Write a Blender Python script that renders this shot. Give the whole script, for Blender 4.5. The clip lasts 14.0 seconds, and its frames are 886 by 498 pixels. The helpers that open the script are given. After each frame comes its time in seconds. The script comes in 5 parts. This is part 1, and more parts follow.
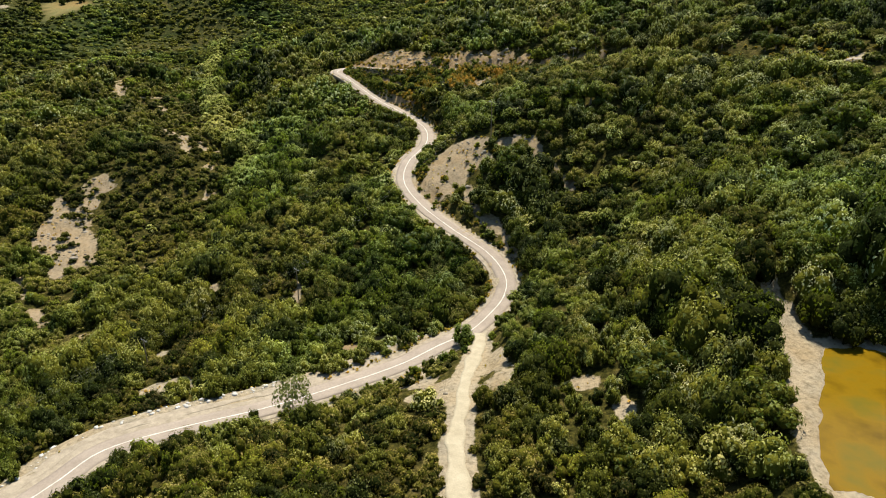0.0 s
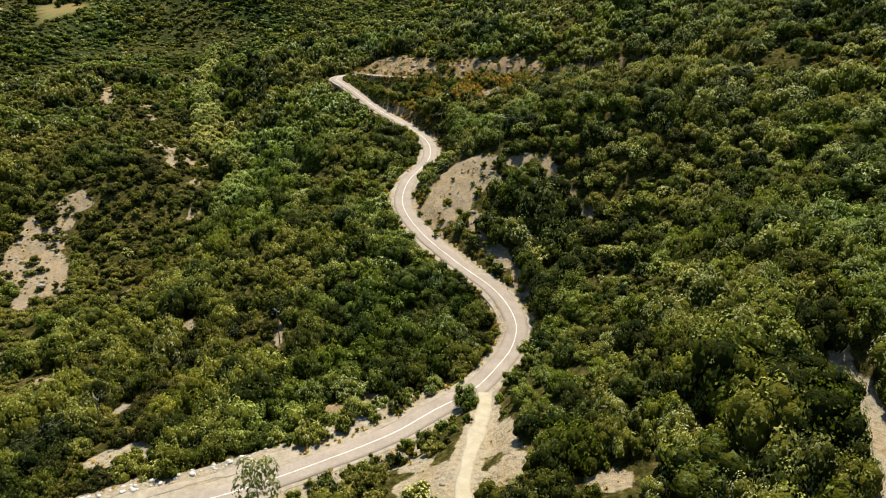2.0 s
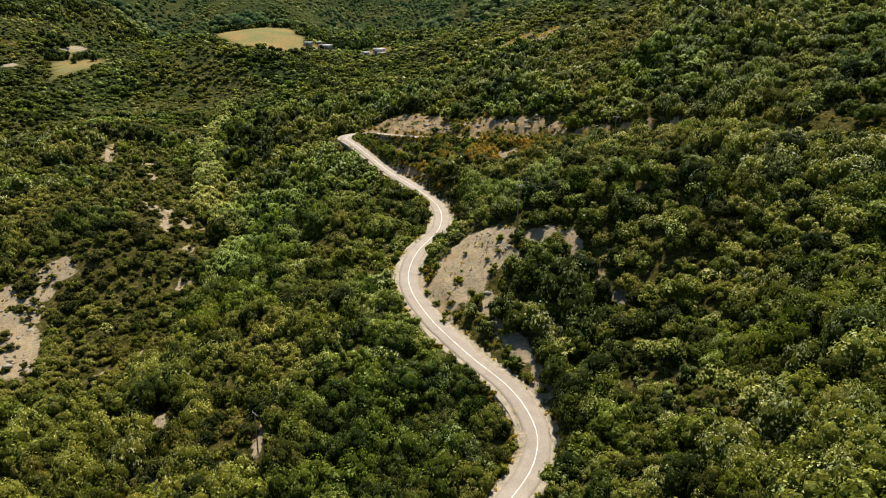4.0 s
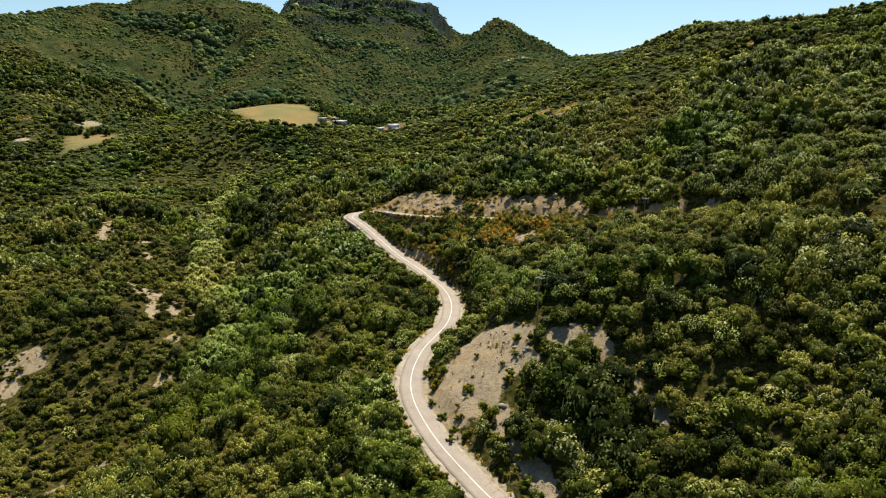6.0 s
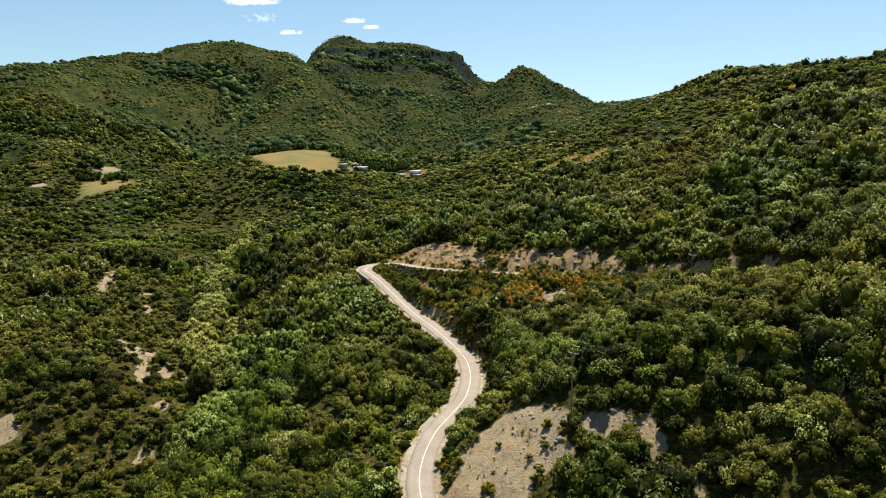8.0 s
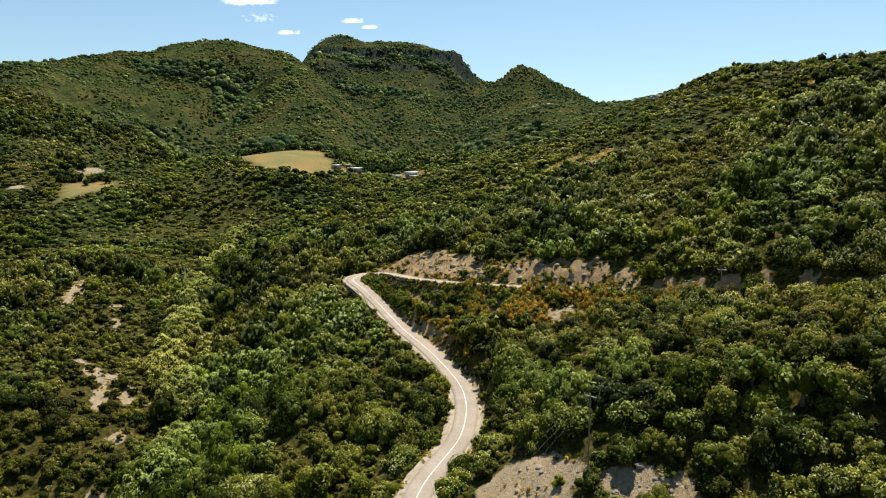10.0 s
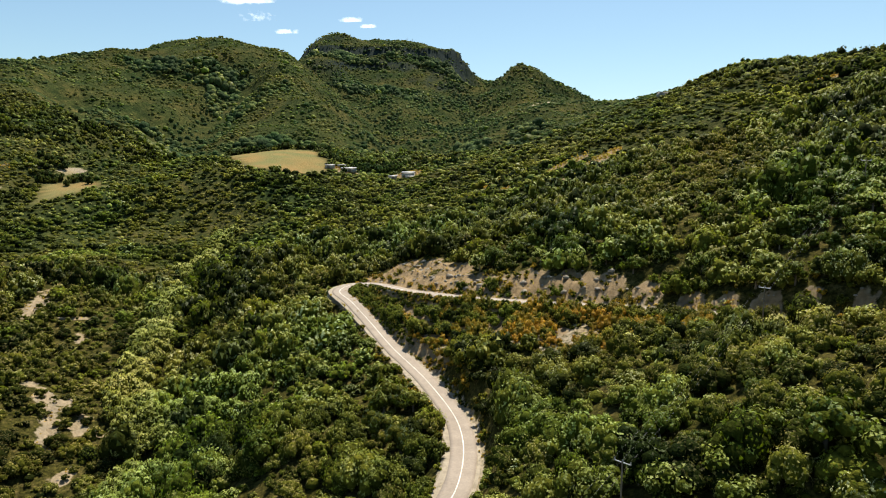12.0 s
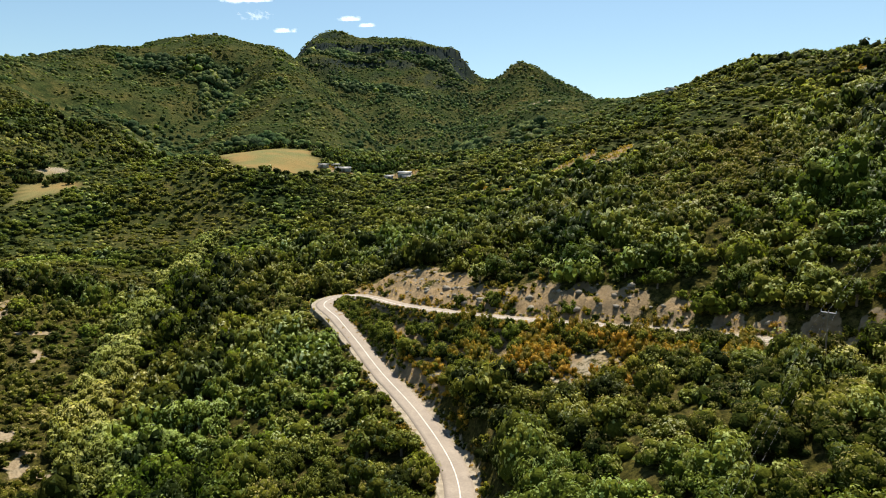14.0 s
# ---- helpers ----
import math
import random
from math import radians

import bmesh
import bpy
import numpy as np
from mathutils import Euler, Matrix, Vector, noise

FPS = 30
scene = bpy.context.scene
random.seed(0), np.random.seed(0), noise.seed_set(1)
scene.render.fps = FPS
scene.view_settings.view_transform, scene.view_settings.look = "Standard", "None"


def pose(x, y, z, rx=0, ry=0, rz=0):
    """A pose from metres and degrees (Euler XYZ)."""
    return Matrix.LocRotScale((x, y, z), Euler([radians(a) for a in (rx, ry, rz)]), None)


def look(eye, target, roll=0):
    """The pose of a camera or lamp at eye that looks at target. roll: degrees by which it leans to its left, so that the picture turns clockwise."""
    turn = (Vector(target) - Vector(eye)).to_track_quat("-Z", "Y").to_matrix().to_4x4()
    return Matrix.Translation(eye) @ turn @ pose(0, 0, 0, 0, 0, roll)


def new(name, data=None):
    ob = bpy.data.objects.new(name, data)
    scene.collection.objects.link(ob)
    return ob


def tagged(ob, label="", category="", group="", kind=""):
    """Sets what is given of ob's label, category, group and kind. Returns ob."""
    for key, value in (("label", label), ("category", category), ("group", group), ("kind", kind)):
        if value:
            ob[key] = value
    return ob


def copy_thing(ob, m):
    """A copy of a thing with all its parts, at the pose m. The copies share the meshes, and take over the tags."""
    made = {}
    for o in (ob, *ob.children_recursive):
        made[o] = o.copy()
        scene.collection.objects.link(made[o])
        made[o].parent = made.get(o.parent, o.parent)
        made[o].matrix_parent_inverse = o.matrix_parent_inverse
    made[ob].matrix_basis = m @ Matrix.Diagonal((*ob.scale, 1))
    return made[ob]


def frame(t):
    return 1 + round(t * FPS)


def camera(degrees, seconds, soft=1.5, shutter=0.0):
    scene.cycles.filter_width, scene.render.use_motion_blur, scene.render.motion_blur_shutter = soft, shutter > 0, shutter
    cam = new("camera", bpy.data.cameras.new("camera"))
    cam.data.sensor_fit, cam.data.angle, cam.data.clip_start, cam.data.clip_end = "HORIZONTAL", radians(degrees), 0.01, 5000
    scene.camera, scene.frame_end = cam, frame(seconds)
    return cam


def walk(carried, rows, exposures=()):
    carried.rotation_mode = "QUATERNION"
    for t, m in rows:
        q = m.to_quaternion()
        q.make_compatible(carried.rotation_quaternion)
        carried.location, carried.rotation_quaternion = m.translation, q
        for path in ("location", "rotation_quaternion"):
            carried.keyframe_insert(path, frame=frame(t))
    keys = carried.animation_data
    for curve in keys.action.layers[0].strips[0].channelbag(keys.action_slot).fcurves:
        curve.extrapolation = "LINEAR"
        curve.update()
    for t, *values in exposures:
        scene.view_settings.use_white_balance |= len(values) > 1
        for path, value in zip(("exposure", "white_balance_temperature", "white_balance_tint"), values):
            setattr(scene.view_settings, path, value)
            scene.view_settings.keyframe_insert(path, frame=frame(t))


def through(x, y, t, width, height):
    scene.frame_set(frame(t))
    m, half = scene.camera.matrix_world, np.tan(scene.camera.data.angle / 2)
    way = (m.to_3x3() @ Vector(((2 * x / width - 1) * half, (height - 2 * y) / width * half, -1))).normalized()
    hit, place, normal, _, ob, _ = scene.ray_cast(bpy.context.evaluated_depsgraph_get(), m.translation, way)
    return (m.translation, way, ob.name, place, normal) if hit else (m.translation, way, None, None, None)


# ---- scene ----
cam = camera(67.2, 14.0, soft=1.05)
METRES, EYE, TILT, LEAN, TURN = 170.0, 100.0, -21.4, 0.0, 0.0
ROWS = [
    (0.0, 0.0, 0.0, 0.0, 0.0, 0.0, 0.0),
    (0.5, 0.0027, 0.0331, 0.0131, 0.21, 0.0, -0.08),
    (1.0, 0.0053, 0.0664, 0.0261, 0.4, 0.02, -0.16),
    (1.5, 0.0077, 0.0995, 0.0392, 0.56, 0.04, -0.22),
    (2.0, 0.0099, 0.1326, 0.0524, 0.7, 0.14, -0.29),
    (2.5, 0.0119, 0.1661, 0.0656, 1.02, 0.47, -0.43),
    (3.0, 0.0138, 0.1991, 0.0794, 1.38, 1.49, -0.56),
    (3.5, 0.0156, 0.2323, 0.0924, 1.72, 2.96, -0.73),
    (6.0, 0.0214, 0.3988, 0.1565, 3.34, 10.62, -1.56),
    (6.5, 0.0217, 0.4316, 0.1697, 3.59, 12.22, -1.69),
    (7.0, 0.0214, 0.4644, 0.1826, 4.34, 13.44, -2.02),
    (7.5, 0.0218, 0.4978, 0.1954, 5.21, 13.95, -2.39),
    (8.0, 0.0216, 0.531, 0.2086, 5.27, 14.44, -2.42),
    (10.5, 0.016, 0.6964, 0.2745, 5.18, 14.53, -2.4),
    (11.0, 0.0142, 0.7294, 0.2875, 5.16, 14.55, -2.4),
    (11.5, 0.0127, 0.7628, 0.301, 5.16, 14.5, -2.37),
    (12.0, 0.0107, 0.796, 0.3138, 5.13, 14.52, -2.38),
    (12.5, 0.0087, 0.8293, 0.3269, 5.13, 14.55, -2.36),
    (13.0, 0.0068, 0.8626, 0.3399, 5.11, 14.52, -2.36),
    (13.5, 0.0048, 0.8963, 0.3525, 5.09, 14.53, -2.36),
    (14.0, 0.003, 0.9298, 0.3653, 5.09, 14.51, -2.35),
]
walk(cam, [(t, pose(0, 0, EYE, TILT, LEAN, TURN) @ pose(METRES * x, METRES * y, METRES * z, 90 + pitch, roll, yaw)) for t, x, y, z, yaw, pitch, roll in ROWS],
     [(0.0, 0.89, 6500, 10), (14.0, 0.89, 6500, 10)])

# ---- light ----
SUN_AZ, SUN_EL = 14.0, 64.0  # degrees clockwise from +y, and above the horizon
world = bpy.data.worlds.new("sky")
scene.world = world
world.use_nodes = True
wt = world.node_tree
sky = wt.nodes.new("ShaderNodeTexSky")
sky.sky_type = "NISHITA"
sky.sun_disc = False
sky.sun_elevation, sky.sun_rotation = radians(SUN_EL), radians(SUN_AZ)
sky.altitude, sky.air_density, sky.dust_density, sky.ozone_density = 300, 1.0, 0.9, 1.6
wt.nodes["Background"].inputs["Strength"].default_value = 0.076
tone = wt.nodes.new("ShaderNodeMix")
tone.data_type, tone.blend_type = "RGBA", "MULTIPLY"
tone.inputs[0].default_value, tone.inputs[7].default_value = 1.0, (0.93, 1.035, 0.98, 1)
wt.links.new(sky.outputs[0], tone.inputs[6])
wt.links.new(tone.outputs[2], wt.nodes["Background"].inputs["Color"])

sun = new("sun", bpy.data.lights.new("sun", "SUN"))
sun.data.energy, sun.data.angle, sun.data.color = 5.0, radians(0.53), (1.0, 0.92, 0.77)
ce, se = math.cos(radians(SUN_EL)), math.sin(radians(SUN_EL))
toward = Vector((math.sin(radians(SUN_AZ)) * ce, math.cos(radians(SUN_AZ)) * ce, se))
sun.matrix_world = look(toward * 1000, (0, 0, 0))


# ---- materials ----
def material(name, rough=0.9, spec=0.3):
    m = bpy.data.materials.new(name)
    m.use_nodes = True
    b = m.node_tree.nodes["Principled BSDF"]
    b.inputs["Roughness"].default_value = rough
    b.inputs["Specular IOR Level"].default_value = spec
    return m, m.node_tree, b


def node(nt, kind, **values):
    n = nt.nodes.new(kind)
    for key, value in values.items():
        n.inputs[key].default_value = value
    return n


def noise_tex(nt, scale, detail=4.0, rough=0.55):
    tc = nt.nodes.new("ShaderNodeNewGeometry")
    n = node(nt, "ShaderNodeTexNoise", Scale=scale, Detail=detail, Roughness=rough)
    nt.links.new(tc.outputs["Position"], n.inputs["Vector"])
    return n.outputs["Fac"]


def ramp(nt, source, stops):
    r = nt.nodes.new("ShaderNodeValToRGB")
    while len(r.color_ramp.elements) < len(stops):
        r.color_ramp.elements.new(0.5)
    for e, (at, colour) in zip(r.color_ramp.elements, stops):
        e.position, e.color = at, (*colour, 1)
    nt.links.new(source, r.inputs["Fac"])
    return r.outputs["Color"]


def mix(nt, fac, a, b, mode="MIX"):
    m = nt.nodes.new("ShaderNodeMix")
    m.data_type, m.blend_type = "RGBA", mode
    for socket, value in ((m.inputs[0], fac), (m.inputs[6], a), (m.inputs[7], b)):
        if isinstance(value, (int, float)):
            socket.default_value = value
        elif isinstance(value, tuple):
            socket.default_value = (*value, 1)
        else:
            nt.links.new(value, socket)
    return m.outputs[2]


def maths(nt, op, a, b=0.0):
    m = nt.nodes.new("ShaderNodeMath")
    m.operation = op
    for socket, value in zip(m.inputs, (a, b)):
        if isinstance(value, (int, float)):
            socket.default_value = value
        else:
            nt.links.new(value, socket)
    return m.outputs[0]


def bump(nt, b, height, strength, distance):
    n = node(nt, "ShaderNodeBump", Strength=strength, Distance=distance)
    nt.links.new(height, n.inputs["Height"])
    nt.links.new(n.outputs["Normal"], b.inputs["Normal"])


def attribute(nt, name):
    a = nt.nodes.new("ShaderNodeAttribute")
    a.attribute_name = name
    return a.outputs["Fac"]


def soil_colour(nt):
    big = ramp(nt, noise_tex(nt, 0.09, 5), [(0.32, (0.27, 0.212, 0.132)), (0.5, (0.295, 0.252, 0.182)), (0.68, (0.225, 0.203, 0.16))])
    fine = ramp(nt, noise_tex(nt, 1.1, 6, 0.65), [(0.3, (0.5, 0.48, 0.45)), (0.5, (0.95, 0.94, 0.92)), (0.7, (1.18, 1.15, 1.1))])
    return mix(nt, 1.0, big, fine, "MULTIPLY")


def ground_material():
    m, nt, b = material("ground_cover", 1.0, 0.02)
    litter = ramp(nt, noise_tex(nt, 0.35, 6, 0.6), [(0.3, (0.022, 0.024, 0.006)), (0.52, (0.050, 0.046, 0.013)), (0.74, (0.10, 0.080, 0.034))])
    fine = ramp(nt, noise_tex(nt, 1.0, 6, 0.75), [(0.36, (0.25, 0.28, 0.22)), (0.5, (0.9, 0.9, 0.85)), (0.64, (1.9, 1.75, 1.5))])
    litter = mix(nt, 1.0, litter, fine, "MULTIPLY")
    heath = ramp(nt, noise_tex(nt, 0.16, 6, 0.7), [(0.32, (0.020, 0.029, 0.010)), (0.52, (0.039, 0.046, 0.016)), (0.7, (0.068, 0.067, 0.026))])
    heath = mix(nt, 1.0, heath, ramp(nt, noise_tex(nt, 0.5, 6, 0.75), [(0.38, (0.45, 0.48, 0.42)), (0.5, (0.95, 0.95, 0.9)), (0.63, (1.5, 1.45, 1.3))]), "MULTIPLY")
    heath = mix(nt, 1.0, heath, ramp(nt, noise_tex(nt, 0.016, 4, 0.6), [(0.36, (0.66, 0.82, 0.80)), (0.5, (0.98, 1.0, 0.95)), (0.64, (1.5, 1.22, 1.2))]), "MULTIPLY")
    heath = mix(nt, 1.0, heath, ramp(nt, noise_tex(nt, 0.06, 5, 0.65), [(0.38, (0.62, 0.70, 0.70)), (0.6, (1.18, 1.14, 1.1))]), "MULTIPLY")
    litter = mix(nt, attribute(nt, "heath"), litter, heath)
    edge = maths(nt, "ADD", attribute(nt, "bare"), maths(nt, "MULTIPLY", maths(nt, "SUBTRACT", noise_tex(nt, 0.55, 5, 0.65), 0.5), 0.9))
    sharp = nt.nodes.new("ShaderNodeMapRange")
    sharp.inputs["From Min"].default_value, sharp.inputs["From Max"].default_value = 0.42, 0.58
    nt.links.new(edge, sharp.inputs["Value"])
    field = ramp(nt, noise_tex(nt, 0.03, 4), [(0.38, (0.135, 0.132, 0.055)), (0.62, (0.21, 0.146, 0.060))])
    ochre = ramp(nt, noise_tex(nt, 0.3, 5, 0.65), [(0.34, (0.115, 0.083, 0.047)), (0.5, (0.21, 0.142, 0.072)), (0.66, (0.275, 0.188, 0.098))])
    soil = mix(nt, maths(nt, "MULTIPLY", attribute(nt, "ochre"), 0.75), soil_colour(nt), ochre)
    colour = mix(nt, sharp.outputs[0], litter, soil)
    colour = mix(nt, attribute(nt, "field"), colour, field)
    # Steep mesa faces: cliff shade and tree cover painted in as one dark tone.
    crag_shade = ramp(nt, noise_tex(nt, 0.08, 5, 0.7), [(0.35, (0.010, 0.017, 0.018)), (0.65, (0.026, 0.034, 0.031))])
    colour = mix(nt, attribute(nt, "crag_shade"), colour, crag_shade)
    nt.links.new(colour, b.inputs["Base Color"])
    bump(nt, b, noise_tex(nt, 1.6, 7, 0.7), 0.9, 0.5)
    return m


def plain_rough(name, stops, scale, rough=0.9, spec=0.3, bump_scale=4.0, depth=0.05):
    m, nt, b = material(name, rough, spec)
    base = ramp(nt, noise_tex(nt, scale, 6, 0.6), stops)
    fine = ramp(nt, noise_tex(nt, scale * 9, 4, 0.7), [(0.3, (0.84, 0.84, 0.84)), (0.7, (1.1, 1.1, 1.1))])
    nt.links.new(mix(nt, 1.0, base, fine, "MULTIPLY"), b.inputs["Base Color"])
    bump(nt, b, noise_tex(nt, bump_scale, 5, 0.6), 0.6, depth)
    return m


def leaf_material(name, dark, middle, light, rough=0.5, spec=0.4, through=0.35, per_object=False, grain_size=2.4):
    """Leaves: tint of the whole plant, of each leaf clump, and light that passes through."""
    m, nt, b = material(name, rough, spec)
    out = nt.nodes["Material Output"]
    if per_object:
        info = nt.nodes.new("ShaderNodeObjectInfo")
        tint = info.outputs["Random"]
    else:
        tint = attribute(nt, "tint")
    geo = nt.nodes.new("ShaderNodeNewGeometry")
    patch = noise_tex(nt, 0.045, 3)
    value = maths(nt, "ADD", maths(nt, "MULTIPLY", tint, 0.8), maths(nt, "MULTIPLY", geo.outputs["Random Per Island"], 0.2))
    value = maths(nt, "ADD", value, maths(nt, "MULTIPLY", maths(nt, "SUBTRACT", patch, 0.5), 0.6))
    colour = ramp(nt, value, [(0.1, dark), (0.5, middle), (0.92, light)])
    colour = mix(nt, 1.0, colour, ramp(nt, noise_tex(nt, 0.016, 4, 0.6), [(0.38, (1.14, 1.30, 0.88)), (0.5, (1.34, 1.28, 0.92)), (0.62, (1.50, 1.30, 0.90))]), "MULTIPLY")
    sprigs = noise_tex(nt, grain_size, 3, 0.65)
    # Besides random leaf tone, low spots darken: shade in leaf gaps, painted in.
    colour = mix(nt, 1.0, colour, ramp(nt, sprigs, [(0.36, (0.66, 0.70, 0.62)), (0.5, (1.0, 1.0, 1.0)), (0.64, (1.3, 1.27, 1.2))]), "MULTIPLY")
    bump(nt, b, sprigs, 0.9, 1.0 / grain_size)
    nt.links.new(colour, b.inputs["Base Color"])
    tr = nt.nodes.new("ShaderNodeBsdfTranslucent")
    glow = mix(nt, 1.0, colour, (1.25, 1.35, 0.55), "MULTIPLY")
    nt.links.new(glow, tr.inputs["Color"])
    both = nt.nodes.new("ShaderNodeMixShader")
    both.inputs[0].default_value = through
    nt.links.new(b.outputs[0], both.inputs[1])
    nt.links.new(tr.outputs[0], both.inputs[2])
    nt.links.new(both.outputs[0], out.inputs["Surface"])
    return m


GROUND = ground_material()
ASPHALT = plain_rough("worn_asphalt", [(0.3, (0.215, 0.178, 0.145)), (0.7, (0.28, 0.236, 0.194))], 0.25, 0.85, 0.3, 6.0, 0.01)
PAINT = plain_rough("road_paint", [(0.35, (0.40, 0.37, 0.33)), (0.65, (0.64, 0.62, 0.58))], 0.8, 0.6, 0.3, 6.0, 0.004)
GRAVEL = plain_rough("pale_gravel", [(0.3, (0.20, 0.168, 0.125)), (0.7, (0.33, 0.285, 0.22))], 0.7, 0.95, 0.2, 5.0, 0.08)
TRACK = plain_rough("pale_dirt", [(0.3, (0.27, 0.235, 0.165)), (0.7, (0.36, 0.32, 0.235))], 0.5, 0.95, 0.2, 3.0, 0.1)
ROCK = plain_rough("grey_rock", [(0.3, (0.13, 0.112, 0.085)), (0.7, (0.30, 0.265, 0.215))], 0.7, 0.9, 0.25, 2.0, 0.2)
BARK = plain_rough("bark", [(0.3, (0.09, 0.07, 0.05)), (0.7, (0.2, 0.165, 0.125))], 3.0, 0.9, 0.2, 8.0, 0.03)
CONCRETE = plain_rough("concrete", [(0.3, (0.36, 0.35, 0.33)), (0.7, (0.5, 0.49, 0.46))], 1.0)
WALLS = plain_rough("white_plaster", [(0.3, (0.22, 0.21, 0.19)), (0.7, (0.38, 0.37, 0.34))], 0.6)
METAL = plain_rough("galvanised_steel", [(0.3, (0.22, 0.22, 0.22)), (0.7, (0.36, 0.36, 0.36))], 1.5, 0.5, 0.5)
WOOD = plain_rough("pole_wood", [(0.3, (0.12, 0.09, 0.06)), (0.7, (0.22, 0.18, 0.13))], 2.0)


def cloud_material():
    """White vapour: light passes through as well as off it, and it thins out to nothing."""
    m, nt, b = material("cloud_white", 1.0, 0.0)
    b.inputs["Base Color"].default_value = (0.95, 0.95, 0.95, 1)
    tr = nt.nodes.new("ShaderNodeBsdfTranslucent")
    tr.inputs["Color"].default_value = (0.97, 0.97, 0.97, 1)
    both, thin = nt.nodes.new("ShaderNodeMixShader"), nt.nodes.new("ShaderNodeMixShader")
    both.inputs[0].default_value = 0.95
    nt.links.new(b.outputs[0], both.inputs[1])
    nt.links.new(tr.outputs[0], both.inputs[2])
    clear_air = nt.nodes.new("ShaderNodeBsdfTransparent")
    shred = maths(nt, "ADD", attribute(nt, "vapour"), maths(nt, "MULTIPLY", maths(nt, "SUBTRACT", noise_tex(nt, 0.03, 5, 0.6), 0.5), 0.9))
    nt.links.new(ramp(nt, shred, [(0.1, (0.0, 0.0, 0.0)), (0.55, (0.3, 0.3, 0.3)), (1.0, (0.6, 0.6, 0.6))]), thin.inputs[0])
    nt.links.new(clear_air.outputs[0], thin.inputs[1])
    nt.links.new(both.outputs[0], thin.inputs[2])
    nt.links.new(thin.outputs[0], nt.nodes["Material Output"].inputs["Surface"])
    return m


CLOUD = cloud_material()

# First two: greyed light stops paint leaf highlights into the colour.
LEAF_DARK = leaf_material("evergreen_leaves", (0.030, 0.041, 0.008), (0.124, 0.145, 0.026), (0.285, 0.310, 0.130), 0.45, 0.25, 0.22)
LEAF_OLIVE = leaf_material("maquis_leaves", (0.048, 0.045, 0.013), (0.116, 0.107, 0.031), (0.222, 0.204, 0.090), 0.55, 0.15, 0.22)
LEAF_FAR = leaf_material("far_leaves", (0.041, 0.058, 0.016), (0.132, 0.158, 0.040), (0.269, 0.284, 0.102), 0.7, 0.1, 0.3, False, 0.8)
# Next three: cooler, flatter greens, with distance haze painted into the colour.
LEAF_HEATH = leaf_material("hazy_heath_leaves", (0.066, 0.076, 0.027), (0.122, 0.134, 0.048), (0.188, 0.192, 0.083), 0.7, 0.1, 0.3, False, 0.8)
LEAF_HILL = leaf_material("hazy_hill_leaves", (0.027, 0.049, 0.027), (0.075, 0.108, 0.052), (0.150, 0.181, 0.081), 0.8, 0.05, 0.35, False, 0.6)
LEAF_HILLSIDE = leaf_material("hazy_hillside_leaves", (0.066, 0.084, 0.037), (0.107, 0.125, 0.055), (0.152, 0.166, 0.077), 0.8, 0.05, 0.45, False, 0.6)
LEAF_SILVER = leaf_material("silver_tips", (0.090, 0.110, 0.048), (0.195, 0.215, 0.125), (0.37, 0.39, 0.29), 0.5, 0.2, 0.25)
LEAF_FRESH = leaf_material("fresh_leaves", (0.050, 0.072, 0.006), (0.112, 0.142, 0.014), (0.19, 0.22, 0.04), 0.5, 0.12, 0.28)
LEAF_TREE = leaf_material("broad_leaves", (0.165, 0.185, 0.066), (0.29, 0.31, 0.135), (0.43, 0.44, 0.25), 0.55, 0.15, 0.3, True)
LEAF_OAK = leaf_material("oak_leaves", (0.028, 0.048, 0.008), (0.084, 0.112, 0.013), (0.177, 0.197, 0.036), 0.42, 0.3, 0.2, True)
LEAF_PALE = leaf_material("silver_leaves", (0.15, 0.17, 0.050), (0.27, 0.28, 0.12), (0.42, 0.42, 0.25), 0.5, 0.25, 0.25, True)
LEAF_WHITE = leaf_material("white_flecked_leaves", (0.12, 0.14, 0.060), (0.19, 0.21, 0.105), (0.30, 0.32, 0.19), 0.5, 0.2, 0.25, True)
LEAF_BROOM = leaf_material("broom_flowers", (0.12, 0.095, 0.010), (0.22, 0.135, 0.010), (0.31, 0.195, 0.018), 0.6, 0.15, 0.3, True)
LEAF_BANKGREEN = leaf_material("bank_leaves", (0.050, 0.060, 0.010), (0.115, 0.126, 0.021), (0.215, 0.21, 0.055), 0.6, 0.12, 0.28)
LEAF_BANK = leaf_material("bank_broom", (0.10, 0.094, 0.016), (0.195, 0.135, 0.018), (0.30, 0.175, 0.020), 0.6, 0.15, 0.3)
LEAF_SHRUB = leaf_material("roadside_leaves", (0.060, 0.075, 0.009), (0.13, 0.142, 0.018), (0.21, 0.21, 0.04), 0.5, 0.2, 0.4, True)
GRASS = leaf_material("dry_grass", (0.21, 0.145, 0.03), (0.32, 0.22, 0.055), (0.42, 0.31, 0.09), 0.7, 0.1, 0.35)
# Near-black: the shade inside the crowns, painted into the colour.
SHADE_CORE = leaf_material("shade_core_leaves", (0.007, 0.011, 0.003), (0.029, 0.035, 0.006), (0.070, 0.075, 0.014), 0.85, 0.02, 0.05, False, 1.7)

